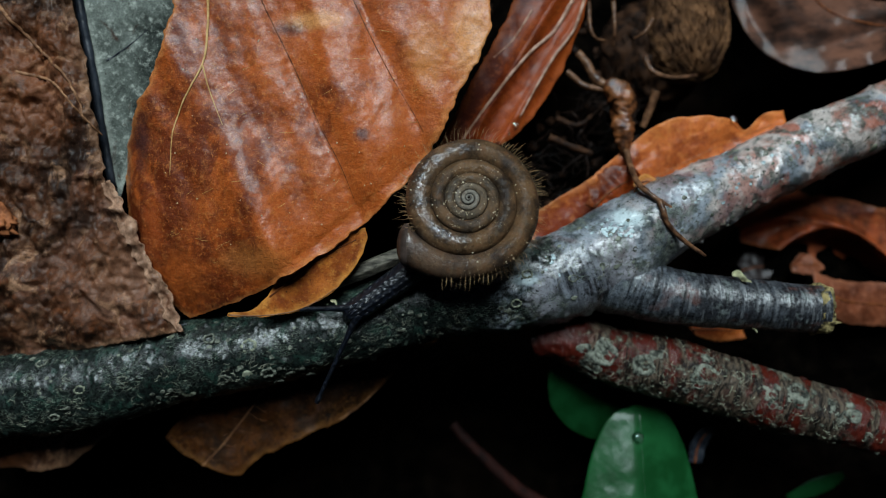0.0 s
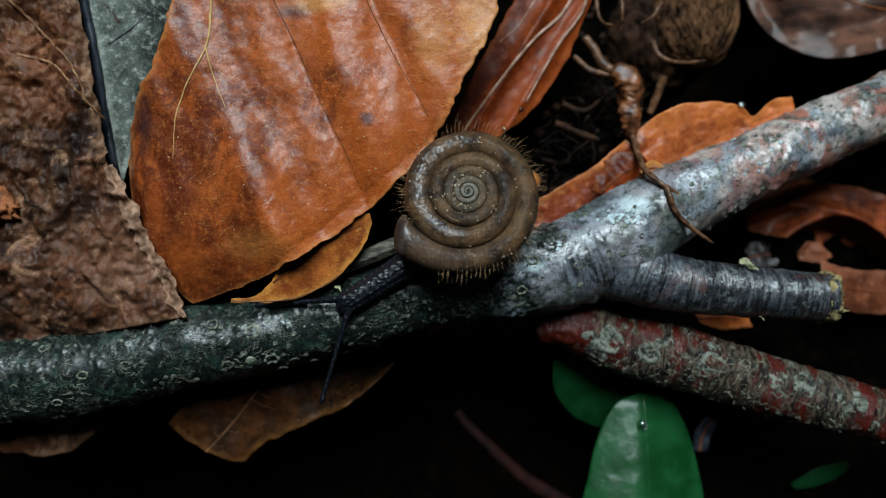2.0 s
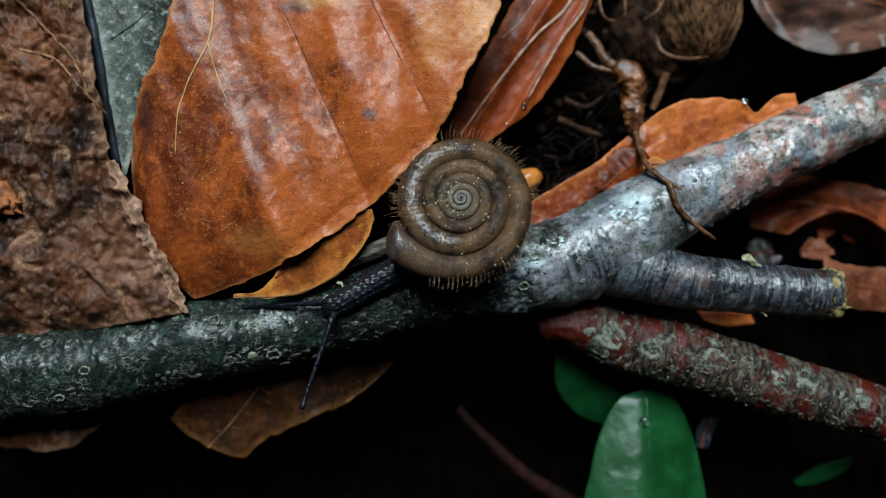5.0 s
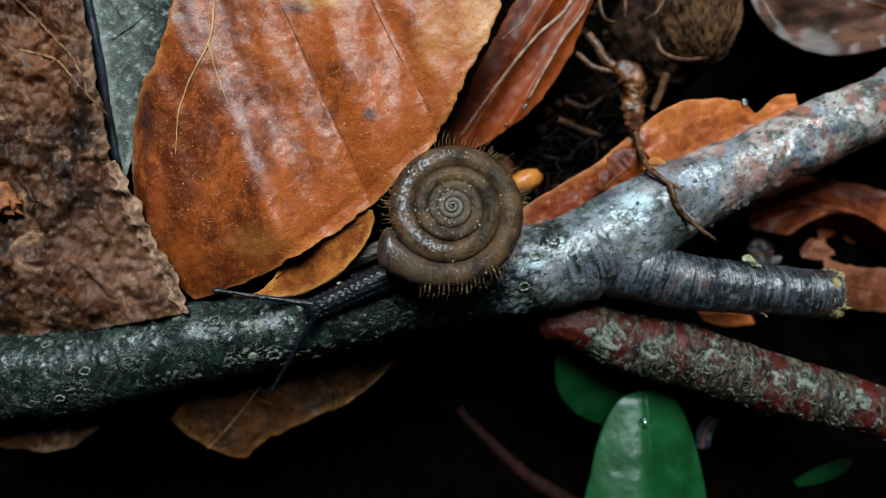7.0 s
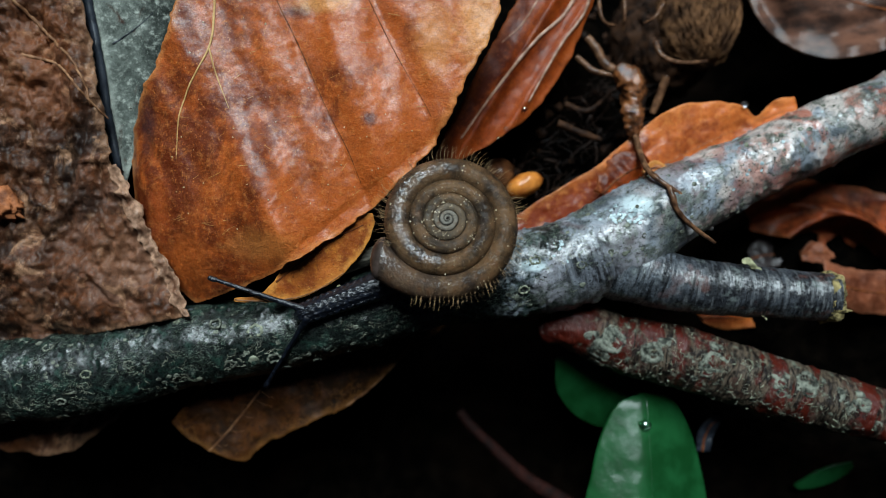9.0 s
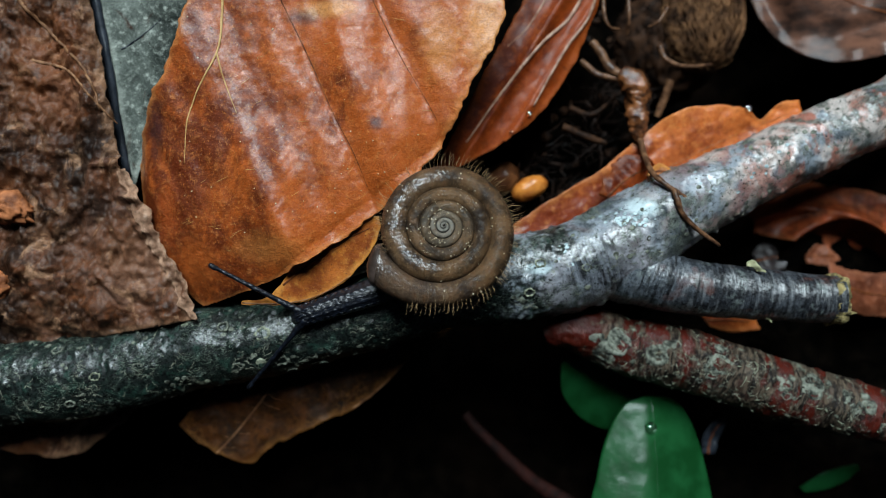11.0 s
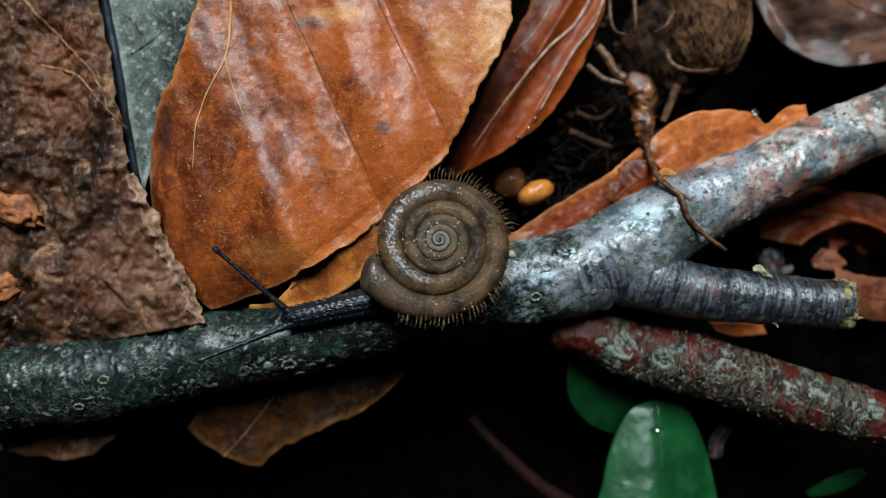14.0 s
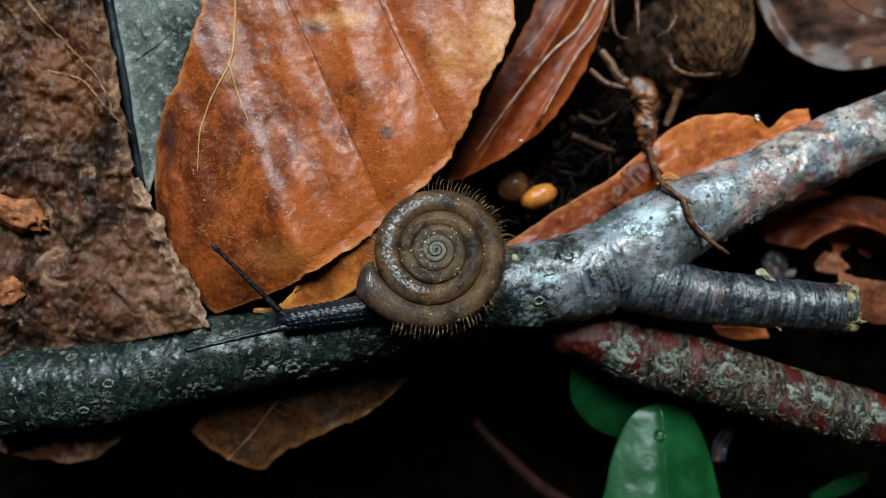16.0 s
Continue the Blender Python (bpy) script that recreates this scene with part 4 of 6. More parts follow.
def build_big_leaf():
    leaf = thing("dead_leaf", (-14.4, 12.2, 29.0), "large russet-brown beech leaf with raised veins, wet", "leaf", "dead leaves of the litter")
    blade = Shape("leaf").sheet(
        [(-22.8, -4.7, 31.0), (-26.3, -1.6, 31.0), (-27.8, 3.5, 31.0), (-28.4, 8.4, 31.0), (-27.4, 12.5, 31.0), (-25.0, 16.6, 31.0), (-23.4, 20.7, 31.0), (-22.4, 24.7, 31.0), (-21.4, 29.6, 31.0)],
        [(-22.1, -4.5, 31.0), (-15.4, -2.1, 31.0), (-9.2, 1.5, 31.0), (-4.0, 5.8, 31.0), (-0.2, 10.4, 31.0), (2.4, 15.9, 31.0), (4.1, 18.7, 31.0), (5.1, 22.2, 31.0), (4.2, 29.6, 31.0)],
        big_height, 190, 160, 0.16, ragged=0.35)
    part("blade", blade, BEECH, leaf)
    dust = random.Random(6)
    grains = Shape()
    for _ in range(70):
        x, y = dust.uniform(-24, 0), dust.uniform(2, 21)
        r = dust.uniform(0.03, 0.08)
        if 0.773 * (y + 2) - 0.635 * (x + 15.3) > 0.6 and x + y < 12:
            grains.blob((x, y, big_height(x, y) + r * 0.4), (r, r, r), 4, 6, 0.3, 1.0)
    tagged(part("dust", grains, GRIT, leaf, "tiny pale grains"), kind="stuff")
    scratches = Shape()
    for _ in range(60):
        q, along = dust.uniform(6, 34), dust.uniform(-24, -2)
        x, y = 0.91 * (q - 26.6) + 0.41 * along, 0.41 * (q - 26.6) - 0.91 * along
        if not (-25 < x < 1 and 0.72 * x + 10 < y < 22 and y > -1):
            continue
        way, n = dust.gauss(0.25, 0.3), dust.uniform(0.4, 1.4)
        pts = [(x + n * u * math.cos(way), y + n * u * math.sin(way) + 0.1 * u * u) for u in (-0.5, -0.2, 0.15, 0.5)]
        scratches.tube([(a, b, big_height(a, b) + 0.005) for a, b in spline(pts, 10)], np.array([0.3, 0.7, 1, 1, 1, 1, 1, 1, 0.7, 0.3]) * dust.uniform(0.012, 0.022), 5)
    tagged(part("cross_vein", scratches, VEIN, leaf, "fine pale cross veins"), kind="stuff")
    vein(leaf, [(-19.9, 26.5, 31.5), (-19.8, 21.6, 31.5), (-20.2, 17.7, 31.5), (-22.0, 14.2, 31.5), (-22.9, 11.8, 31.5), (-23.2, 8.1, 31.5)], big_height, 0.21, VEIN, 0.05, taper=0.25)
    vein(leaf, [(-20.2, 17.7, 31.5), (-19.5, 15.3, 31.5), (-18.3, 12.3, 31.5)], big_height, 0.13, VEIN, 0.02, taper=0.3)
    vein(leaf, [(-16.1, 25.5, 31.5), (-14.3, 21.6, 31.5), (-12.4, 17.7, 31.5), (-10.0, 12.3, 31.5), (-8.2, 8.8, 31.5), (-7.0, 5.7, 31.5)], big_height, 0.12, VEIN_DARK, 0.0, taper=0.4)
    vein(leaf, [(-7.8, 25.0, 31.5), (-6.0, 21.1, 31.5), (-4.0, 17.1, 31.5), (-1.9, 13.5, 31.5), (-1.0, 11.8, 31.5)], big_height, 0.11, VEIN_DARK, 0.0, taper=0.4)


def rotten_height(x, y):
    h = 29.4 + 0.9 * wobble(x, y, 11, 0.13, 5) + 1.0 * abs(wobble(x * 1.5, y * 0.7, 13, 0.2, 4)) + 0.4 * wobble(x * 0.8, y * 1.2, 15, 0.45, 4) + 0.8 * abs(wobble(x + 2 * wobble(x, y, 3, 0.3), y + 2 * wobble(x, y, 5, 0.3), 19, 0.5, 4)) + 0.08 * wobble(x, y, 23, 2.2, 3)
    h -= 2.0 * math.exp(-max(0.0, y + 7 + 0.12 * (x + 40)) / 1.6)
    d = x + 32 - 0.33 * (14 - y)
    return h + 0.8 * math.exp(-(d / 1.6) ** 2) * (1 if y > 8 else 0.3)


def build_rotten_leaf():
    leaf = thing("dead_leaf", (-37.8, 7.4, 27.0), "crumpled rotting brown leaf, torn and damp", "leaf", "dead leaves of the litter")
    blade = Shape("leaf").sheet(
        [(-52.2, -11.2, 30.0), (-52.2, 7.0, 30.0), (-52.2, 22.0, 30.0), (-52.2, 30.0, 30.0)],
        [(-23.2, -5.8, 29.0), (-25.6, -0.7, 29.0), (-27.8, 4.4, 29.0), (-29.2, 7.6, 29.0), (-30.1, 13.2, 29.0), (-31.4, 19.3, 29.0), (-32.2, 23.4, 29.0), (-32.7, 30.5, 29.0)],
        rotten_height, 190, 150, 0.18, ragged=0.18, seed=3)
    part("blade", blade, ROTTEN, leaf)
    fringe = Shape("leaf").sheet(
        [(-23.5, -5.6, 29.0), (-26.0, -1.1, 29.0), (-28.1, 4.0, 29.0), (-29.5, 7.4, 29.0)],
        [(-22.5, -5.8, 29.0), (-24.1, -2.0, 29.0), (-25.8, 0.8, 29.0), (-27.2, 4.8, 29.0), (-28.7, 7.9, 29.0)],
        lambda x, y: rotten_height(x, y) + 0.3 + 0.25 * wobble(x, y, 27, 0.8), 70, 14, 0.14, ragged=0.45, seed=51)
    part("torn_edge", fringe, FRINGE, leaf, "pale frayed torn edge")
    vein(leaf, [(-40.2, 25.0, 30.0), (-37.4, 21.8, 30.0), (-35.2, 19.5, 30.0), (-32.9, 17.4, 30.0), (-31.3, 15.0, 30.0), (-30.7, 12.8, 30.0)], rotten_height, 0.30, VEIN_TAN, 0.10)
    vein(leaf, [(-37.2, 17.5, 30.0), (-34.4, 16.8, 30.0), (-32.7, 15.5, 30.0), (-30.9, 13.4, 30.0), (-29.6, 11.8, 30.0)], rotten_height, 0.24, VEIN_TAN, 0.10)


def grey_height(x, y):
    return 27.6 + 0.25 * wobble(x, y, 21, 0.3) + 0.05 * wobble(x, y, 25, 1.6) + 0.05 * (y - 8)


def build_grey_leaf():
    leaf = thing("dead_leaf", (-29.2, 18.3, 25.0), "grey-green leaf turned underside up, blackened rib", "leaf", "dead leaves of the litter")
    blade = Shape("leaf").sheet(
        [(-29.6, 6.5, 27.4), (-30.3, 11.7, 27.4), (-31.2, 18.0, 27.4), (-32.1, 22.9, 27.4), (-33.4, 30.7, 27.4)],
        [(-29.2, 6.5, 27.4), (-27.7, 9.9, 27.4), (-25.1, 15.1, 27.4), (-23.1, 19.8, 27.4), (-22.5, 22.9, 27.4), (-22.5, 30.7, 27.4)],
        grey_height, 90, 50, 0.16, ragged=0.15, seed=5)
    part("blade", blade, GREYLEAF, leaf)
    vein(leaf, [(-33.4, 30.7, 27.4), (-32.2, 22.9, 27.4), (-31.3, 18.0, 27.4), (-30.4, 11.7, 27.4), (-29.6, 7.3, 27.4)], grey_height, 0.7, RIB_AND_DIM_TIP, 0.4, name="midrib", taper=0.8)
    vein(leaf, [(-30.1, 19.0, 27.4), (-28.2, 20.3, 27.4), (-26.4, 21.9, 27.4)], grey_height, 0.12, RIB_AND_DIM_TIP, 0.02)


def ochre_height(x, y):
    """Highest where the big leaf's rim rests on it."""
    out = 0.635 * (x + 15.3) - 0.773 * (y + 2)
    lift = 0.62 * math.exp(-out / 1.8) if out > 0 else 0.62 - 0.9 * min(1.0, -out / 1.0)
    return 30.5 + lift + 0.08 * wobble(x, y, 31, 0.4) + 0.08 * math.sin((x + 14) * 0.7 - y * 0.6)


def build_ochre_leaf():
    leaf = thing("dead_leaf", (-11.5, -1.5, 28.0), "small ochre leaf with a folded edge on the branch", "leaf", "dead leaves of the litter")
    blade = Shape("leaf").sheet(
        [(-18.3, -4.0, 29.5), (-16.2, -3.7, 29.5), (-14.8, -2.6, 29.5), (-13.0, 0.0, 29.5), (-10.2, 3.0, 29.5), (-6.2, 3.5, 29.5)],
        [(-18.3, -4.2, 29.5), (-15.5, -4.35, 29.5), (-12.6, -4.0, 29.5), (-10.5, -3.1, 29.5), (-8.7, -1.9, 29.5), (-6.8, 0.5, 29.5), (-6.0, 2.7, 29.5)],
        ochre_height, 80, 40, 0.16, ragged=0.15, seed=7)
    part("blade", blade, OCHRE, leaf)
    vein(leaf, [(-14.6, -2.6, 29.5), (-12.6, -1.0, 29.5), (-9.8, 1.0, 29.5), (-7.0, 2.4, 29.5)], ochre_height, 0.13, VEIN_DARK, 0.02)
    vein(leaf, [(-18.2, -4.15, 29.5), (-15.5, -4.25, 29.5), (-12.6, -3.9, 29.5), (-10.5, -3.0, 29.5), (-8.7, -1.8, 29.5)], ochre_height, 0.1, VEIN_TAN, 0.03, name="rolled_rim")


def tawny_height(x, y):
    return 22.6 + 0.4 * wobble(x, y, 41, 0.25) + 0.08 * wobble(x, y, 45, 1.2) + 0.05 * (x + 12) - 0.6 * max(0.0, x + 10)


def build_tawny_leaf():
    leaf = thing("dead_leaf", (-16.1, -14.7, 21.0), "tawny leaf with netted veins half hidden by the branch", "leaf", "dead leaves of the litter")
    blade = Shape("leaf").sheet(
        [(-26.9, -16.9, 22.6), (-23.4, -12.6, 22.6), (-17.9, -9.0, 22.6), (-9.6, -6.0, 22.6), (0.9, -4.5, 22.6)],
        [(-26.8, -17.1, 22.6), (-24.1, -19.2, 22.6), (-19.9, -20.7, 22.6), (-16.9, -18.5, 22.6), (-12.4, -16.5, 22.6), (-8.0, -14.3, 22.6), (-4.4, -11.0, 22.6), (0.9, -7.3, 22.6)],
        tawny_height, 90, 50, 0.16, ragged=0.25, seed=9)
    part("blade", blade, TAWNY_SHADED, leaf)
    vein(leaf, [(-23.2, -19.7, 22.6), (-21.3, -17.7, 22.6), (-19.1, -15.0, 22.6), (-16.9, -12.1, 22.6), (-15.2, -9.4, 22.6)], tawny_height, 0.12, VEIN_TAN, 0.03, name="midrib")
    mid = spline([(-23.2, -19.7), (-21.3, -17.7), (-19.1, -15.0), (-16.9, -12.1), (-15.2, -9.4)], 14)
    turn = random.Random(17)
    for x, y in mid[1:-1]:
        reach, lean = turn.uniform(0.6, 1.9) * turn.choice((1, 1, -0.7)), turn.uniform(-0.4, 0.4)
        vein(leaf, [(x, y), (x + reach * 0.5, y - 0.25 * reach + lean * 0.4), (x + reach, y - 0.3 * reach + lean)], tawny_height, 0.035, VEIN_TAN, 0.02, taper=0.4)
    vein(leaf, [(-9.6, -15.2, 22.6), (-6.9, -13.3, 22.6), (-4.4, -10.8, 22.6), (-2.2, -7.7, 22.6)], tawny_height, 0.09, VEIN_TAN, 0.02)


def simple_leaf(name, label, material, left, right, height, rows, cols, base, seed, ragged=0.3, veins=()):
    leaf = thing(name, base, label, "leaf", "dead leaves of the litter")
    part("blade", Shape("leaf").sheet(left, right, height, rows, cols, 0.16, ragged=ragged, seed=seed), material, leaf)
    for points, width, mat, lift in veins:
        vein(leaf, points, height, width, mat, lift)
    if not veins:
        a, b = spline([p[:2] for p in left], 8), spline([p[:2] for p in right], 8)
        vein(leaf, [tuple((p + q) / 2) for p, q in zip(a, b)][:-1], height, 0.2, VEIN_DARK, 0.02, name="midrib")
    return leaf


def russet_height(x, y):
    q = 0.85 * x - 0.53 * y
    ridge = sum(0.45 * math.exp(-((q - c) / 0.55) ** 2) for c in (-3.6, -0.9, 1.6))
    return 24.9 + ridge + 0.15 * wobble(x, y, 51, 0.4) - 0.16 * max(0, x - 8) + 0.05 * (y - 14) + 0.30 * min(0.0, q + 3.8)


def orange_height(x, y):
    return 23.6 + 0.5 * wobble(x, y, 61, 0.2) + 0.1 * wobble(x, y, 65, 0.9) - 0.5 * math.exp(-((y - 0.62 * x + 6.0) / 2.0) ** 2) + 0.012 * (x - 10)


def fold_height(base, seed, amp):
    return lambda x, y: base + amp * wobble(x, y, seed, 0.17, 3) + 0.5 * amp * abs(math.sin(0.5 * x - 0.9 * y + 1.5 * wobble(x, y, seed + 2, 0.2))) + 0.12 * wobble(x, y, seed + 4, 1.0)


def redfold_height(x, y):
    """Two curved folds; below the lower one the blade drops away."""
    lower = y - 3.7 + 0.09 * (x - 41) ** 2
    upper = y - 4.9 + 0.05 * (x - 37.5) ** 2
    h = 16.6 + 0.9 * math.exp(-(upper / 0.6) ** 2) + 1.8 * math.exp(-(lower / (0.8 if lower < 0 else 1.1)) ** 2)
    return h - 1.5 * min(1.0, max(0.0, -lower / 1.6)) + 0.15 * wobble(x, y, 71, 0.5) - 0.25 * max(0.0, y - 5.5)


CURL_RIM = [(31.6, 31.0, 21.0), (32.2, 27.2, 21.0), (33.4, 24.0, 21.0), (35.6, 21.5, 21.0), (38.2, 20.0, 21.0), (41.4, 19.6, 21.0), (45.4, 20.6, 21.0), (52.0, 22.4, 21.0)]


def curl_height(d, x, y):
    """The rim climbs along its length and lies in folds; the blade behind it is sunken."""
    rim = min(1.0, max(0.0, (3.6 - d) / 2.6))
    climb = (0.26 + 0.08 * math.sin(1.1 * x)) * (x - 38) - 0.24 * (y - 22)
    return 19.0 + climb * rim * rim * (3 - 2 * rim) + 0.35 * math.exp(-((d - 4.8) / 0.8) ** 2) + 0.07 * wobble(x, y, 91, 0.6, 2)


def build_leaves():
    build_big_leaf()
    build_rotten_leaf()
    build_grey_leaf()
    build_ochre_leaf()
    build_tawny_leaf()
    simple_leaf("dead_leaf", "glossy red-brown leaf with pale parallel veins", RUSSET,
                [(-1.3, 8.1, 25.4), (0.6, 12.1, 25.4), (2.7, 16.1, 25.4), (4.6, 19.8, 25.4), (6.5, 23.0, 25.4), (8.9, 28.3, 25.4)],
                [(0.3, 8.1, 25.4), (5.1, 10.7, 25.4), (6.5, 11.7, 25.4), (8.6, 13.4, 25.4), (11.0, 16.6, 25.4), (12.6, 19.4, 25.4), (14.1, 23.3, 25.4), (15.5, 28.3, 25.4)],
                russet_height, 80, 44, (6.3, 17.5, 24.0), 13, 0.2,
                (([(13.4, 25.7, 25.4), (11.5, 22.6, 25.4), (8.9, 20.2, 25.4), (5.1, 15.5, 25.4), (1.7, 10.8, 25.4)], 0.3, VEIN_PINK, 0.05),
                 ([(14.5, 25.7, 25.4), (13.4, 22.7, 25.4), (11.5, 20.1, 25.4), (9.7, 17.1, 25.4), (8.1, 14.2, 25.4)], 0.26, VEIN_PINK, 0.05),
                 ([(9.4, 24.6, 25.4), (7.5, 21.7, 25.4), (5.7, 20.1, 25.4)], 0.15, VEIN_PINK, 0.04)))
    simple_leaf("dead_leaf", "bright orange-brown leaf behind the fork", ORANGE,
                [(4.6, 1.8, 23.7), (9.3, 5.0, 23.7), (14.5, 8.1, 23.7), (18.6, 11.4, 23.7), (22.2, 13.9, 23.7), (25.5, 14.5, 23.7), (28.7, 14.2, 23.7), (30.5, 13.2, 23.7), (32.2, 14.7, 23.7), (34.2, 15.1, 23.7)],
                [(6.6, -0.5, 23.7), (11.8, 0.6, 23.7), (17.3, 2.8, 23.7), (22.7, 6.1, 23.7), (28.2, 8.8, 23.7), (30.9, 10.4, 23.7), (34.8, 11.8, 23.7)],
                orange_height, 110, 40, (20.5, 9.0, 22.0), 17, 0.12,
                (([(12.9, 2.8, 23.7), (20.0, 7.7, 23.7), (27.1, 11.3, 23.7), (33.1, 13.7, 23.7)], 0.1, ORANGE, 0.0),))
    simple_leaf("dead_leaf", "dark red leaf with two curved folds in the hollow", DEEPRED,
                [(31.5, 5.5, 18.0), (34.5, 7.4, 18.0), (39.0, 7.6, 18.0), (44.0, 6.8, 18.0), (50.0, 5.4, 18.0)],
                [(32.6, 2.2, 18.0), (36.4, 1.4, 18.0), (40.6, 0.6, 18.0), (44.8, -0.6, 18.0), (50.0, -2.0, 18.0)],
                redfold_height, 90, 60, (40.2, 3.3, 15.0), 19, 0.3,
                (([(35.0, 5.2, 18.0), (38.5, 5.6, 18.0), (43.0, 5.2, 18.0), (48.0, 4.2, 18.0)], 0.14, VEIN_DARK, 0.02),))
    simple_leaf("dead_leaf", "smooth pinkish-brown leaf beside the broken shoot", UMBER,
                [(38.9, -0.6, 20.0), (40.8, -1.6, 20.0), (43.6, -1.9, 20.0), (50.0, -2.2, 20.0)],
                [(38.6, -3.8, 20.0), (41.2, -5.6, 20.0), (44.0, -6.4, 20.0), (50.0, -6.6, 20.0)],
                lambda x, y: 19.6 - 0.16 * (y + 3.2) ** 2 * 0.6 + 0.5 * math.sin(0.55 * x + 0.5 * y) + 0.12 * wobble(x, y, 81, 0.5), 60, 40, (44.5, -4.0, 17.0), 23, 0.25)
    simple_leaf("leaf_scrap", "torn orange-brown leaf scrap in the hollow", UMBER,
                [(36.9, 0.0, 18.0), (37.9, 1.0, 18.0), (39.2, 0.8, 18.0), (40.4, 0.0, 18.0)],
                [(37.2, -1.0, 18.0), (38.4, -1.2, 18.0), (39.6, -1.0, 18.0), (40.7, -0.6, 18.0)],
                fold_height(18.2, 83, 0.6), 30, 20, (38.8, -0.1, 16.5), 25, 0.4)
    simple_leaf("leaf_scrap", "dull slate-coloured wet leaf scrap in the hollow", WETLEAF,
                [(32.6, 0.2, 16.0), (34.4, 1.2, 16.0), (36.4, 0.8, 16.0)],
                [(33.2, -1.6, 16.0), (35.0, -1.9, 16.0), (36.8, -1.2, 16.0)],
                lambda x, y: 15.6 - 0.3 * (y - 0.2) + 0.2 * wobble(x, y, 85, 0.6), 24, 16, (34.6, -0.3, 14.5), 27, 0.4)
    rim = spline(CURL_RIM, 60)
    simple_leaf("dead_leaf", "curled dark brown leaf with a wet shining rim", CURLED,
                CURL_RIM,
                [(36.0, 36.0, 21.0), (39.6, 31.6, 21.0), (42.2, 29.2, 21.0), (44.6, 27.8, 21.0), (47.6, 27.2, 21.0), (53.0, 27.0, 21.0)],
                lambda x, y: curl_height(float(np.hypot(rim[:, 0] - x, rim[:, 1] - y).min()), x, y), 90, 70, (40.4, 24.5, 17.0), 29, 0.15,
                (([(38.5, 29.0, 21.0), (41.0, 26.4, 21.0), (44.6, 25.0, 21.0), (50.0, 24.6, 21.0)], 0.2, VEIN_DARK, 0.02),))
    simple_leaf("dead_leaf", "dim grey-brown leaf under the branch", ROTTEN,
                [(-48.9, -15.8, 21.0), (-43.3, -14.1, 21.0), (-37.6, -13.5, 21.0), (-31.4, -14.1, 21.0)],
                [(-48.9, -18.6, 21.0), (-41.6, -20.0, 21.0), (-37.0, -19.8, 21.0), (-33.1, -16.9, 21.0), (-30.8, -14.7, 21.0)],
                fold_height(21.2, 95, 0.8), 40, 24, (-40.4, -17.2, 20.0), 31, 0.4)
    simple_leaf("dead_leaf", "rust-coloured leaf scrap under the side shoot", ORANGE,
                [(25.6, -6.0, 20.0), (27.9, -5.4, 20.0), (31.3, -6.0, 20.0)],
                [(26.7, -7.4, 20.0), (29.0, -8.0, 20.0), (31.9, -7.7, 20.0)],
                fold_height(19.5, 97, 0.4), 24, 14, (29.4, -6.9, 19.0), 37, 0.2)


    simple_leaf("leaf_scrap", "torn curled brown leaf scrap at the root", RUSSET,
                [(14.3, 5.7, 25.0), (15.1, 7.8, 25.0), (16.7, 9.3, 25.0), (18.8, 9.6, 25.0)],
                [(15.6, 5.2, 25.0), (17.5, 5.7, 25.0), (19.6, 6.5, 25.0), (20.8, 7.6, 25.0)],
                fold_height(25.0, 111, 0.9), 40, 26, (17.7, 7.4, 24.0), 41, 0.6)
    simple_leaf("leaf_scrap", "pale yellowish leaf tip on the branch", OCHRE,
                [(18.7, 7.5, 26.0), (19.4, 8.6, 26.0), (20.5, 8.4, 26.0), (21.8, 7.6, 26.0)],
                [(19.0, 7.0, 26.0), (19.9, 7.1, 26.0), (21.0, 7.2, 26.0), (21.9, 7.4, 26.0)],
                fold_height(26.0, 115, 0.3), 24, 12, (20.3, 7.8, 25.5), 43, 0.2)


build_leaves()
# Borrows the black rib colour so the lit tip reads as shaded.
simple_leaf("leaf_scrap", "greyish leaf tip in the hollow, coloured black to look shaded", RIB_AND_DIM_TIP,
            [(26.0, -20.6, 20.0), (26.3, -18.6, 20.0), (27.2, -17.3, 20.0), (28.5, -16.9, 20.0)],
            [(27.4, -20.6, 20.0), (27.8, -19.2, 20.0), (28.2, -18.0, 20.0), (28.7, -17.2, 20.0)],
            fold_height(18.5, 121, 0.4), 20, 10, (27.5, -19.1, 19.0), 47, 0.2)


# ---- fresh green leaves ----
def green_leaf(left, right, height, base, label):
    leaf = thing("green_leaf", base, label, "leaf", "fresh green leaves")
    part("blade", Shape("leaf").sheet(left, right, height, 70, 50, 0.3), GREEN, leaf)
    mid = [((a[0] + b[0]) / 2, (a[1] + b[1]) / 2) for a, b in zip(left, right)]
    vein(leaf, mid, height, 0.2, GREEN, -0.12, name="midrib")
    return leaf


def front_green(x, y):
    m = x - 19.6 - 0.05 * (y + 16)
    fold = -0.125 * m - 0.255 * math.sqrt(m * m + 0.5)
    tip = max(0.0, y + 15.2)
    return 23.2 + fold - 0.02 * m * m - 0.30 * (y + 16) - 0.25 * tip * tip + 0.06 * wobble(x, y, 101, 0.4)


def rear_green(x, y):
    m = 0.7 * (x - 13) + 0.7 * (y + 13)
    return 19.5 - 0.05 * m * m + 0.32 * (y + 13) + 0.1 * wobble(x, y, 105, 0.4)


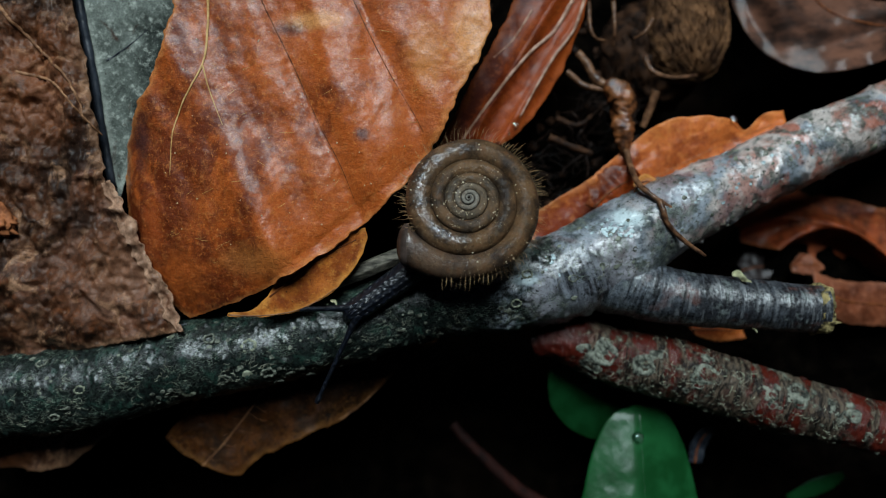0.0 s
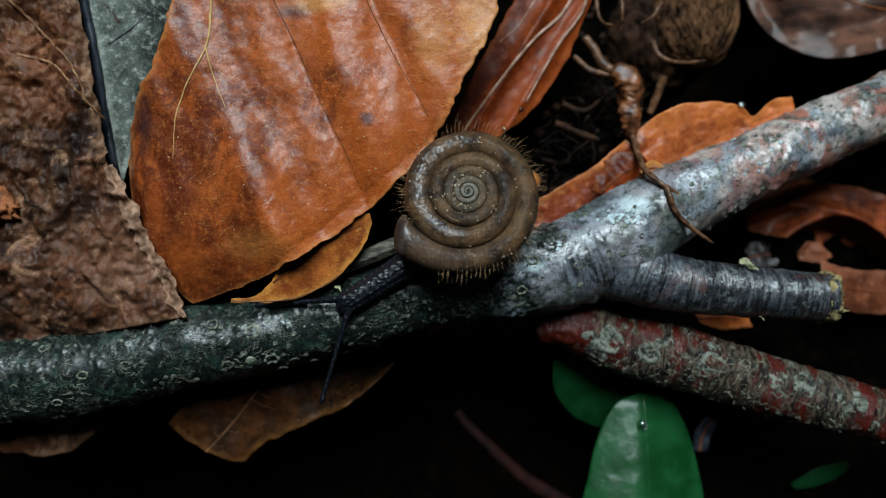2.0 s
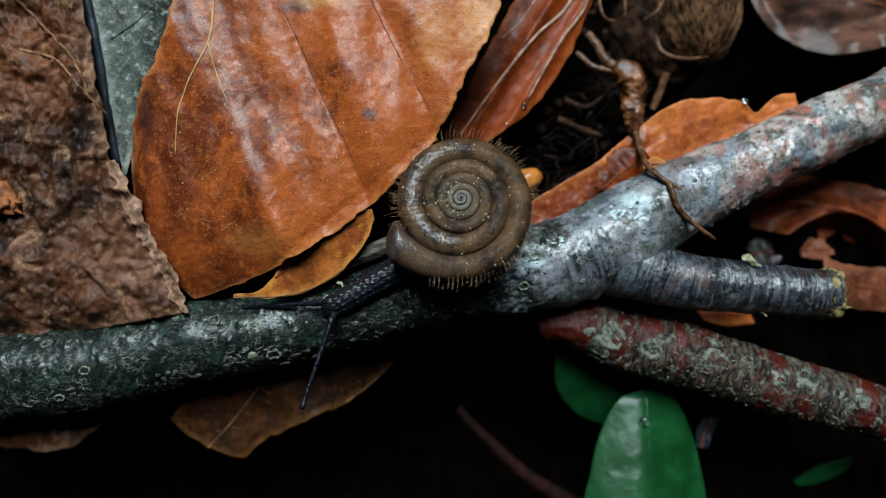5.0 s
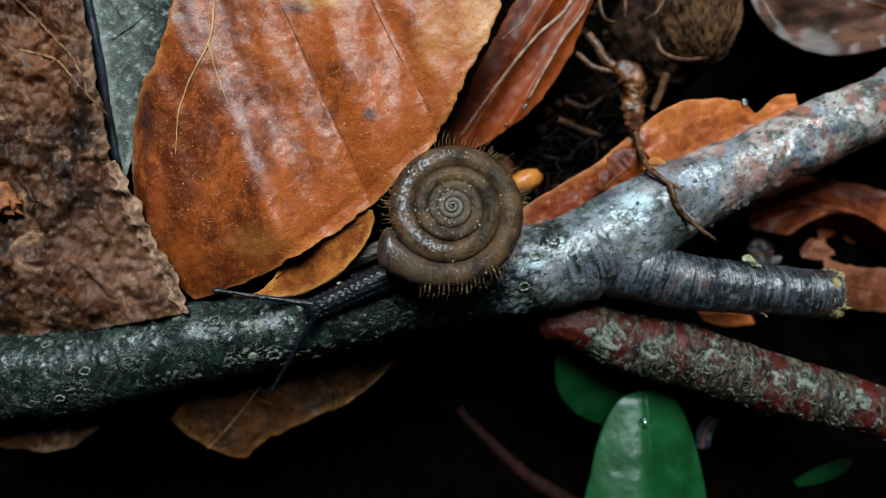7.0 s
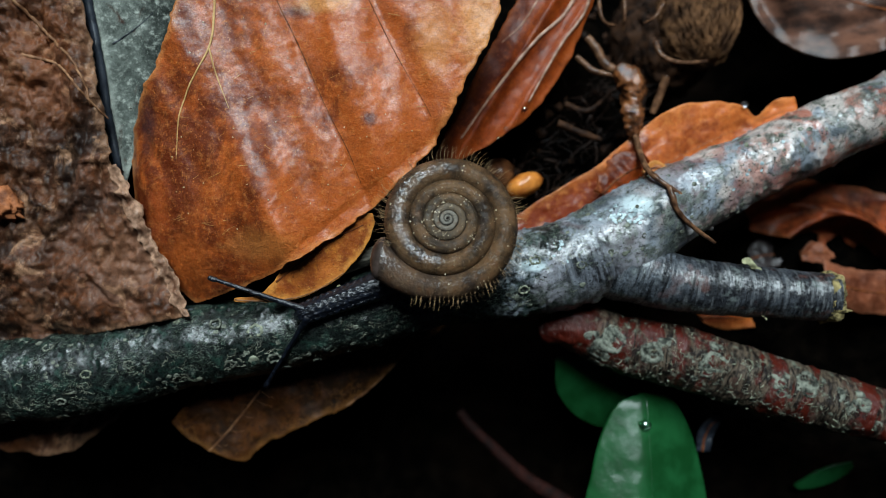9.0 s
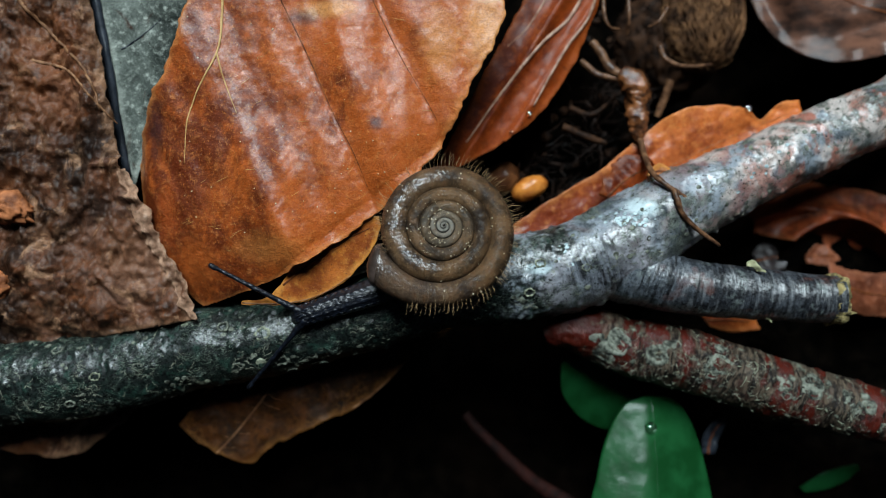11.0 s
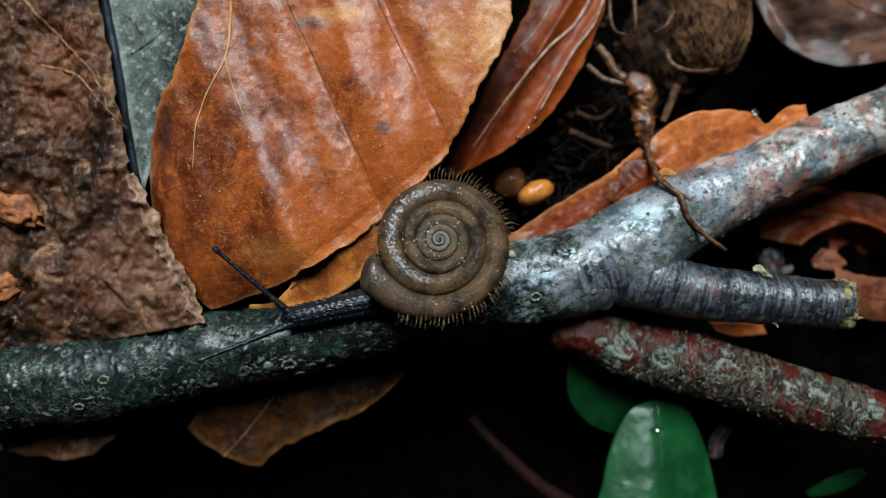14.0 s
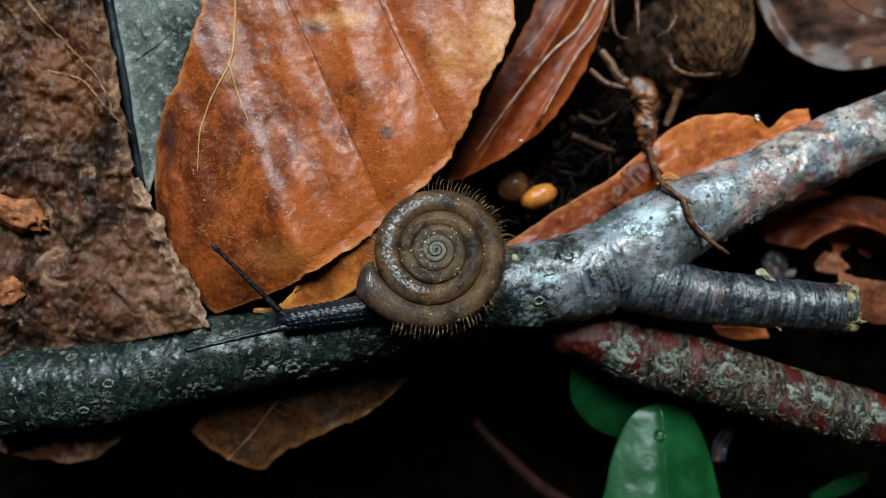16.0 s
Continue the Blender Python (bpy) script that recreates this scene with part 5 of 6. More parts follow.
green_leaf([(19.5, -14.0, 22.6), (17.2, -15.0, 22.6), (15.4, -18.0, 22.6), (14.3, -21.6, 22.6), (13.4, -25.5, 22.6), (13.1, -34.3, 22.6)],
           [(20.0, -14.0, 22.6), (22.8, -14.7, 22.6), (24.6, -17.7, 22.6), (25.6, -21.6, 22.6), (26.0, -25.5, 22.6), (25.8, -34.3, 22.6)],
           front_green, (20.4, -21.7, 20.0), "glossy rounded green leaf with a water drop")
green_leaf([(11.4, -11.0, 20.5), (11.7, -14.2, 20.5), (13.5, -16.8, 20.5), (15.8, -18.1, 20.5), (19.2, -18.8, 20.5)],
           [(11.6, -10.7, 20.5), (14.6, -10.5, 20.5), (17.7, -11.9, 20.5), (19.7, -14.2, 20.5), (21.4, -17.0, 20.5)],
           rear_green, (15.5, -14.5, 19.0), "dark green leaf in shade under the twig")
green_leaf([(37.5, -25.0, 19.0), (39.6, -23.5, 19.0), (41.6, -22.7, 19.0), (43.3, -22.3, 19.0)],
           [(38.1, -25.5, 19.0), (40.1, -25.2, 19.0), (42.2, -24.3, 19.0), (43.6, -22.9, 19.0)],
           lambda x, y: 16.6 + 0.3 * (y + 22) + 0.1 * wobble(x, y, 107, 0.5), (41.0, -24.7, 18.0), "small narrow green leaf tip")
d = (19.6, -16.8, 22.8)
single("water_drop", Shape().blob((d[0], d[1], front_green(d[0], d[1]) + 0.12), (0.62, 0.55, 0.55)), WATER, d, "clear water drop on the green leaf", "water drop")
for p, size in (((7.7, 13.5, 25.4), 0.3), ((6.0, 11.7, 25.4), 0.26), ((29.1, 14.2, 24.2), 0.4), ((7.0, 12.6, 25.4), 0.12), ((5.2, 10.9, 25.4), 0.13)):
    h = russet_height(p[0], p[1]) if p[0] < 20 else orange_height(p[0], p[1])
    single("water_drop", Shape().blob((p[0], p[1], h + 0.12), (size, size * 0.75, size * 0.6)), WATER, p, "small clear water drop on a dead leaf", "water drop")


# ---- husk, roots, seeds and scraps ----
def build_husk():
    husk = thing("nut_husk", (25.1, 23.5, 14.0), "brown bristly beechnut husk lying in the litter", "nut husk")
    body = Shape().blob((23.7, 22.8, 14.5), (5.4, 6.0, 4.6), 40, 60, 0.16, 1.0)
    part("cupule", body, HUSK, husk)
    lobe = Shape().blob((26.3, 25.1, 18.6), (4.0, 6.0, 3.4), 40, 50, 0.12, 0.9, (0, 0, -10))
    part("lobe", lobe, FELT, husk, "rounded husk lobe")
    rng = random.Random(12)
    for c, size, count, coat in ((np.array((23.7, 22.8, 14.5)), np.array((5.4, 6.0, 4.6)), 700, HUSK), (np.array((26.3, 25.1, 18.6)), np.array((4.0, 6.0, 3.4)), 1500, FELT)):
        fuzz = Shape()
        for _ in range(count):
            th, ph = rng.uniform(0, 1.6), rng.uniform(0, 6.28)
            d = np.array((math.sin(th) * math.cos(ph), math.sin(th) * math.sin(ph), math.cos(th)))
            p = c + d * size * 0.99
            q = np.array((0.25 + rng.gauss(0, 0.3), -1.0 + rng.gauss(0, 0.2), rng.gauss(0, 0.2)))
            q -= d * q.dot(d)
            q /= np.linalg.norm(q) + 1e-6
            n = rng.uniform(1.0, 4.0)
            bend = np.array((rng.gauss(0, 0.15), rng.gauss(0, 0.15), 0))
            fuzz.tube([p - q * n * 0.5, p + d * 0.16 + bend, p + q * n * 0.5 + d * rng.uniform(-0.1, 0.25)], [0.03, 0.055, 0.015], 4)
        tagged(part("felt", fuzz, coat, husk, "short matted fibres"), kind="stuff")
    for pts, r in (([(20.8, 20.6, 22.8), (21.3, 19.1, 23.4), (23.1, 18.4, 23.4), (25.9, 18.7, 22.8)], 0.3),
                   ([(15.2, 26.0, 23.0), (15.3, 23.4, 23.4), (15.8, 22.3, 23.4), (16.9, 22.2, 22.8)], 0.26),
                   ([(17.8, 26.2, 22.5), (17.8, 23.2, 23.0), (17.8, 21.8, 22.2)], 0.25),
                   ([(21.6, 24.3, 23.0), (20.6, 22.8, 23.4), (19.7, 22.4, 22.8)], 0.24)):
        part("bristle", Shape().tube(spline(pts, 24), np.linspace(r, r * 0.5, 24), 10), TENDRIL, husk, "curved tan bristle")


build_husk()


def build_root():
    root = thing("root", (18.9, 14.8, 21.0), "knotty brown root with thin dry tendrils", "root")
    main = spline([(16.9, 17.1, 23.5), (17.6, 17.0, 24.0), (18.3, 15.8, 24.0), (18.2, 13.7, 23.8), (18.6, 11.1, 23.8)], 60)
    r = np.interp(np.linspace(0, 1, 60), [0, 0.2, 0.35, 0.5, 0.65, 0.8, 1], [0.8, 1.35, 1.25, 0.95, 1.05, 0.85, 0.45])
    part("knot", Shape().tube(main, r, 28, bark_lump(0.3, 0.8, 3)), ROOT, root)
    for pts, a, b in (([(17.1, 17.3, 23.6), (15.7, 18.4, 23.4), (14.9, 19.9, 23.2), (14.1, 20.9, 23.0)], 0.5, 0.45),
                      ([(16.5, 17.2, 23.4), (14.7, 17.7, 23.0), (13.1, 19.2, 22.6)], 0.35, 0.3),
                      ([(18.6, 11.2, 23.8), (18.6, 9.6, 25.4), (18.7, 7.7, 27.6), (19.4, 6.5, 29.0), (20.9, 5.4, 29.2), (22.8, 4.2, 28.7)], 0.33, 0.2),
                      ([(18.9, 7.5, 27.6), (18.6, 6.8, 27.0), (19.0, 6.4, 26.8)], 0.2, 0.15),
                      ([(20.2, 5.8, 29.6), (20.4, 4.8, 30.0), (20.9, 3.6, 29.8), (22.4, 2.2, 29.4), (24.4, 0.8, 29.2)], 0.3, 0.16),
                      ([(22.1, 17.4, 22.0), (21.7, 15.8, 21.5), (21.0, 13.9, 21.0)], 0.45, 0.35)):
        part("tendril", Shape().tube(spline(pts, 40), np.linspace(a, b, 40), 10, bark_lump(0.06, 1.2, 7)), TENDRIL, root)


build_root()


def build_scraps():
    single("seed", Shape().blob((8.0, 6.6, 22.3), (1.9, 1.15, 1.1), 18, 24, 0.06, 0.6, (0, 0, 25)), SEED, (8.0, 6.6, 21.2), "smooth bright ochre seed in the humus", "seed", "seeds in the litter")
    single("seed", Shape().blob((5.6, 7.9, 19.8), (1.7, 1.6, 1.3), 18, 24, 0.12, 0.6, (0, 0, 40)), SEED_BROWN, (5.6, 7.9, 18.5), "dull brown round seed in the shade", "seed", "seeds in the litter")
    for c, size, turn in (((-39.9, 4.5, 30.2), (2.7, 1.4, 0.8), -18), ((-40.9, -2.6, 29.5), (1.6, 1.3, 0.8), 20)):
        single("bark_crumb", Shape().blob(c, size, 18, 24, 0.4, 0.7, (0, 0, turn)), CRUMB, c, "angular orange bark crumb on the rotting leaf", "bark crumb", "bark crumbs")
    straw = spline([(-9.9, -1.5, 28.4), (-7.3, -0.6, 28.6), (-4.8, 0.4, 28.6), (-0.7, 2.0, 28.2)], 60)
    single("dry_stalk", Shape().tube(straw, 0.72, 18, lambda p, s, a: 0.12 * math.sin(a * 6) + 0.05 * wobble(p[0], p[1], p[2], 0.8)), STRAW, (-6.4, -0.2, 28.0),
           "grey grooved dry stalk on the branch", "stalk")
    stem = spline([(1.7, -17.2, 15.0), (3.1, -18.8, 15.4), (5.8, -21.4, 15.8), (9.5, -24.7, 15.6), (14.9, -27.9, 15.4)], 60)
    single("stem", Shape().tube(stem, np.linspace(0.5, 0.85, 60), 14, bark_lump(0.1, 0.6, 9)), STEM_SHADED, (5.9, -21.6, 15.0), "red stem in the hollow, its shade put into a near-black colour", "stem")
    bits = (([(11.3, 12.7, 22.5), (13.4, 11.8, 22.4), (15.6, 11.1, 22.2)], 0.42), ([(12.2, 14.8, 21.0), (14.5, 14.2, 21.0), (16.8, 15.9, 21.0)], 0.3))
    mat_rng = random.Random(33)
    tangle = Shape()
    for _ in range(120):
        x, y = mat_rng.uniform(6, 22), mat_rng.uniform(4, 17)
        way, n = mat_rng.uniform(0, 6.28), mat_rng.uniform(1.5, 5)
        z = max(ground_height(x, y) + 0.6, mat_rng.uniform(17, 21.5))
        pts = [(x + n * u * math.cos(way + 0.5 * u * mat_rng.gauss(0, 1)), y + n * u * math.sin(way + 0.5 * u), z + mat_rng.gauss(0, 0.3) - u * 0.8) for u in (0, 0.35, 0.7, 1.0)]
        tangle.tube(spline(pts, 10), np.linspace(0.05 + 0.3 * mat_rng.random() ** 3, 0.04, 10), 6)
    single("root_tangle", tangle, DEBRIS, (14, 10, 17), "dark tangle of fine roots and fibres", "roots", kind="stuff")
    for pts, r in bits:
        single("rootlet", Shape().tube(spline(pts, 24), np.linspace(r, r * 0.7, 24), 9, bark_lump(0.08, 0.9, 13)), HUSK, pts[1], "thin brown rootlet in the humus", "rootlet", "rootlets in the humus")
    rng = random.Random(21)
    crumbs = Shape()
    for _ in range(900):
        x, y = rng.uniform(-42, 44), rng.uniform(-26, 28)
        r = rng.uniform(0.15, 0.7)
        if ground_height(x, y) < 13.5 or y < 2:
            continue
        crumbs.blob((x, y, ground_height(x, y) + r * 0.3), (r, r * rng.uniform(0.5, 1), r * 0.6), 5, 7, 0.3, 1.0, (0, 0, rng.uniform(0, 180)))
    single("humus_crumbs", crumbs, HUSK, (0, 0, 14), "brown crumbs of rotted leaf and bark", "crumbs", kind="stuff")
    for pts, s in (((27.9, -1.2, 29.2), 0.6), ((27.7, -5.4, 28.4), 0.5), ((5.3, 0.5, 30.2), 0.38), ((8.6, -5.3, 26.8), 0.45), ((-9.1, -3.3, 30.3), 0.26), ((29.2, -6.0, 28.0), 0.35)):
        sh = Shape("leaf").sheet([(pts[0] - 1.3 * s, pts[1] + 0.7 * s), (pts[0], pts[1] + 0.75 * s), (pts[0] + 1.2 * s, pts[1] - 0.1 * s)],
                                 [(pts[0] - 1.2 * s, pts[1] + 0.1 * s), (pts[0], pts[1] - 0.1 * s), (pts[0] + 1.3 * s, pts[1] - 0.6 * s)],
                                 lambda x, y: pts[2] + 0.3 * math.sin(x * 2) - 0.5 + 0.25 * wobble(x, y, 5, 1.5), 16, 8, 0.2, ragged=0.6, seed=3)
        single("bark_flake", sh, FLAKE, pts, "pale yellowish bark flake on the branch", "bark flake", "bark flakes")


build_scraps()


# ---- the snail ----
TURN_RADIUS = ((0, 0.03), (1, 0.07), (2, 0.24), (3, 0.60), (4, 1.14), (5, 1.94), (6, 3.02), (6.5, 3.85), (6.75, 4.5), (7, 5.15), (7.25, 5.4), (7.5, 5.6), (7.75, 6.35), (8, 7.0))


def shell_shape():
    def reach(u):
        return float(np.interp(u, [t for t, _ in TURN_RADIUS], [r for _, r in TURN_RADIUS])) if u > 0 else 0.1

    smooth = np.linspace(-1, 8.2, 800)
    table = np.array([reach(u) for u in smooth])
    for _ in range(120):
        table[1:-1] = (table[:-2] + 2 * table[1:-1] + table[2:]) / 4
    out = Shape("coil")
    steps, sides, last = 860, 34, 7.885
    verts, vals, length, old = [], [], 0.0, None
    for i in range(steps):
        u = 0.15 + (last - 0.15) * i / (steps - 1)
        ro, ri = np.interp(u, smooth, table), np.interp(u - 1, smooth, table)
        a = (ro - ri) / 2 * (1.0 + 0.14 * min(1.0, max(0.0, (u - 3.6) / 1.4)))
        lip = max(0.0, (u - (last - 0.16)) / 0.16)
        a *= 1 + 0.22 * lip * lip
        ro += 0.5 * lip * lip
        b = a * (1.15 + 0.28 * min(1.0, max(0.0, (u - 6) / 1.5)))
        c = ro - a * 0.98
        top = 2.55 - 0.045 * u ** 1.15 - 0.75 * max(0.0, u - 7.45) ** 1.6
        ang = math.pi - 2 * math.pi * (u - 7)
        d = np.array((math.cos(ang), math.sin(ang), 0))
        dome = a * float(np.interp(u, [0, 3.6, 4.6, 5.8, 6.6, 7.2], [1.0, 0.9, 0.65, 0.6, 0.85, 0.95]))
        mid = d * c + np.array((0, 0, top - dome))
        if old is not None:
            length += np.linalg.norm(mid - old)
        old = mid
        for j in range(sides):
            th = 2 * math.pi * j / sides
            lift = math.sin(th) * b if math.sin(th) < 0 else math.sin(th) * dome
            p = mid + d * a * math.cos(th) + np.array((0, 0, lift))
            p = p + np.array((d[1], -d[0], 0)) * 2.3 * lip * lip * (1 - math.cos(th)) / 2
            p = p + d * 0.03 * wobble(p[0], p[1], p[2], 0.9)
            verts.append(p)
            vals.append((length, u, th))
    faces = [(i * sides + j, (i + 1) * sides + j, (i + 1) * sides + (j + 1) % sides, i * sides + (j + 1) % sides) for i in range(steps - 1) for j in range(sides)]
    faces.append(tuple(range(sides)))
    lean = Matrix.Rotation(radians(-12), 3, "X")
    verts = [np.array(lean @ Vector(p)) * 1.03 for p in verts]
    out.add(verts, faces, vals)
    return out, verts, steps, sides, lean


def build_snail():
    snail = thing("snail", (0, 0, 0), "dark hairy land snail crawling along the branch, brown coiled shell", "snail")
    coil, verts, steps, sides, lean = shell_shape()
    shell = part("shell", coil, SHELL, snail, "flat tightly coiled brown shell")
    ring = [verts[(steps - 1) * sides + j] for j in range(sides)]
    centre = sum(ring) / sides
    lip = Shape().tube(ring + ring[:1], 0.05, 8, caps=False)
    part("lip", lip, LIP, shell, "pale rounded shell lip")
    inner = Shape()
    ahead = centre - sum(verts[(steps - 8) * sides + j] for j in range(sides)) / sides
    face = np.cross(ring[0] - centre, ring[sides // 4] - centre)
    ahead = face / np.linalg.norm(face) * (1 if face.dot(ahead) > 0 else -1)
    rings = 9
    dome = []
    for k in range(rings):
        q = k / (rings - 1) * 1.5
        dome += [centre + (p - centre) * 1.02 * math.cos(q) + ahead * 0.9 * math.sin(q) for p in ring]
    inner.add(dome, [(k * sides + j, k * sides + (j + 1) % sides, (k + 1) * sides + (j + 1) % sides, (k + 1) * sides + j) for k in range(rings - 1) for j in range(sides)]
              + [tuple((rings - 1) * sides + j for j in range(sides))])
    part("mantle", inner, LIP, shell, "greyish swollen mantle edge in the opening")
    # bristles on the outer whorl
    rng = random.Random(3)
    hairs = Shape()
    first = int(steps * (6.93 - 0.15) / (7.885 - 0.15))
    for _ in range(460):
        i = rng.randrange(first, steps - 8)
        j = rng.choice(list(range(0, 5)) + list(range(29, 34)))
        p = verts[i * sides + j]
        ca = sum(verts[i * sides + k] for k in range(sides)) / sides
        d = p - ca
        d /= np.linalg.norm(d)
        ang = math.atan2(p[1], p[0])
        sweep = np.array((math.sin(ang), -math.cos(ang), 0)) * rng.uniform(0.0, 0.45)
        n = rng.uniform(0.45, 1.25) * (0.75 if p[1] < -2 else 1.0)
        bow = sweep + np.array((rng.gauss(0, 0.12), rng.gauss(0, 0.12), rng.gauss(0, 0.12)))
        hairs.tube([p - d * 0.05, p + d * n * 0.45 + bow * n * 0.1, p + d * n * 0.8 + bow * n * 0.45, p + d * n + bow * n * 0.95], [0.011, 0.009, 0.006, 0.003], 4)
    tagged(part("hairs", hairs, HAIR, shell, "fringe of short stiff tan hairs"), kind="stuff")
    grit = Shape()
    for _ in range(400):
        i = rng.randrange(int(steps * 0.5), steps - 5)
        j = rng.randrange(3, 15)
        if wobble(verts[i * sides + j][0], verts[i * sides + j][1], 2, 0.5, 2) < rng.uniform(-0.5, 0.25):
            continue
        r = 0.014 + 0.075 * rng.random() ** 3
        grit.blob(verts[i * sides + j], (r, r, r), 4, 6, 0.3, 1.0)
    tagged(part("grit", grit, GRIT, shell, "pale grains of dirt"), kind="stuff")
    # foot under the shell
    foot = Shape()
    line = spline([(-4.6, -4.2, -3.6), (-2.0, -3.6, -3.6), (1.5, -2.6, -3.9), (4.2, -1.6, -4.3)], 50)
    foot.tube(line, np.interp(np.linspace(0, 1, 50), [0, 0.3, 0.7, 1], [1.1, 1.5, 1.3, 0.3]), 24, bark_lump(0.12, 1.2, 17))
    part("foot", foot, SKIN, snail)
    # neck and head: x runs towards the head
    neck_shape = Shape()
    line = spline([(-2.6, 0, -0.3), (0, 0, 0), (3.5, 0, 0.05), (5.8, 0, 0.0), (6.9, 0, -0.25), (7.25, 0, -0.5)], 110)
    radius = np.interp(np.linspace(0, 1, 110), [0, 0.25, 0.6, 0.82, 0.93, 1], [1.25, 1.2, 1.02, 1.0, 0.9, 0.3])

    def grains(p, s, a):
        row = math.cos(a) * 6.5
        crest = max(0.0, math.sin(row * 2.2 + 0.4)) ** 2
        return 0.13 * crest * (0.5 + 0.5 * math.sin(s * 10 + 3 * math.sin(row))) + 0.03 * wobble(p[0], p[1], p[2], 2.5)

    neck_shape.tube(line, radius, 72, grains)
    sole = Shape()
    sole.tube(spline([(-2.5, 0, -1.0), (2, 0, -1.0), (6.2, 0, -0.95), (7.0, 0, -0.9)], 40), np.interp(np.linspace(0, 1, 40), [0, 0.6, 0.9, 1], [1.35, 1.2, 0.9, 0.3]), 20, flat=0.55)
    beads = Shape()
    for row in (-4, 0, 1, 2):
        a = 1.5708 + row * 0.19
        x = -0.4 + (0.2 if row % 2 else 0.0)
        while x < 6.6:
            r = float(np.interp(x, [0, 3.5, 5.8, 6.9], [1.2, 1.04, 1.0, 0.9])) * 1.01
            size = rng.uniform(0.07, 0.15)
            beads.blob((x, r * math.cos(a), r * math.sin(a)), (size * (2.4 if abs(row) in (0, 1) else 1.6), 0.045, 0.045), 6, 8, 0.1, 1.0)
            x += size * 2.9 + rng.uniform(0.03, 0.12)
    neck = part("neck", neck_shape, SKIN, snail, "blue-black wet grainy neck and head")
    part("sole", sole, SKIN, neck)
    tagged(part("grain", beads, SKIN, neck, "rows of raised skin grains"), kind="stuff")
    stalks = []
    for _ in range(2):
        tent = Shape()
        line = spline([(-0.3, 0, -0.15), (0, 0, 0), (4, 0, 0.04), (8.3, 0, 0)], 80)
        r = np.interp(np.linspace(0, 1, 80), [0, 0.08, 0.3, 0.93, 0.97, 1], [0.46, 0.34, 0.23, 0.17, 0.23, 0.25])
        tent.tube(line, r, 16, lambda p, s, a: 0.05 * wobble(p[0], p[1], p[2], 4.5, 2))
        tent.blob((8.35, 0, 0), (0.27, 0.24, 0.24), 10, 14)
        stalks.append(part("tentacle", tent, STALK, neck, "long black eye tentacle"))
    return snail, neck, stalks


SNAIL, NECK, STALKS = build_snail()


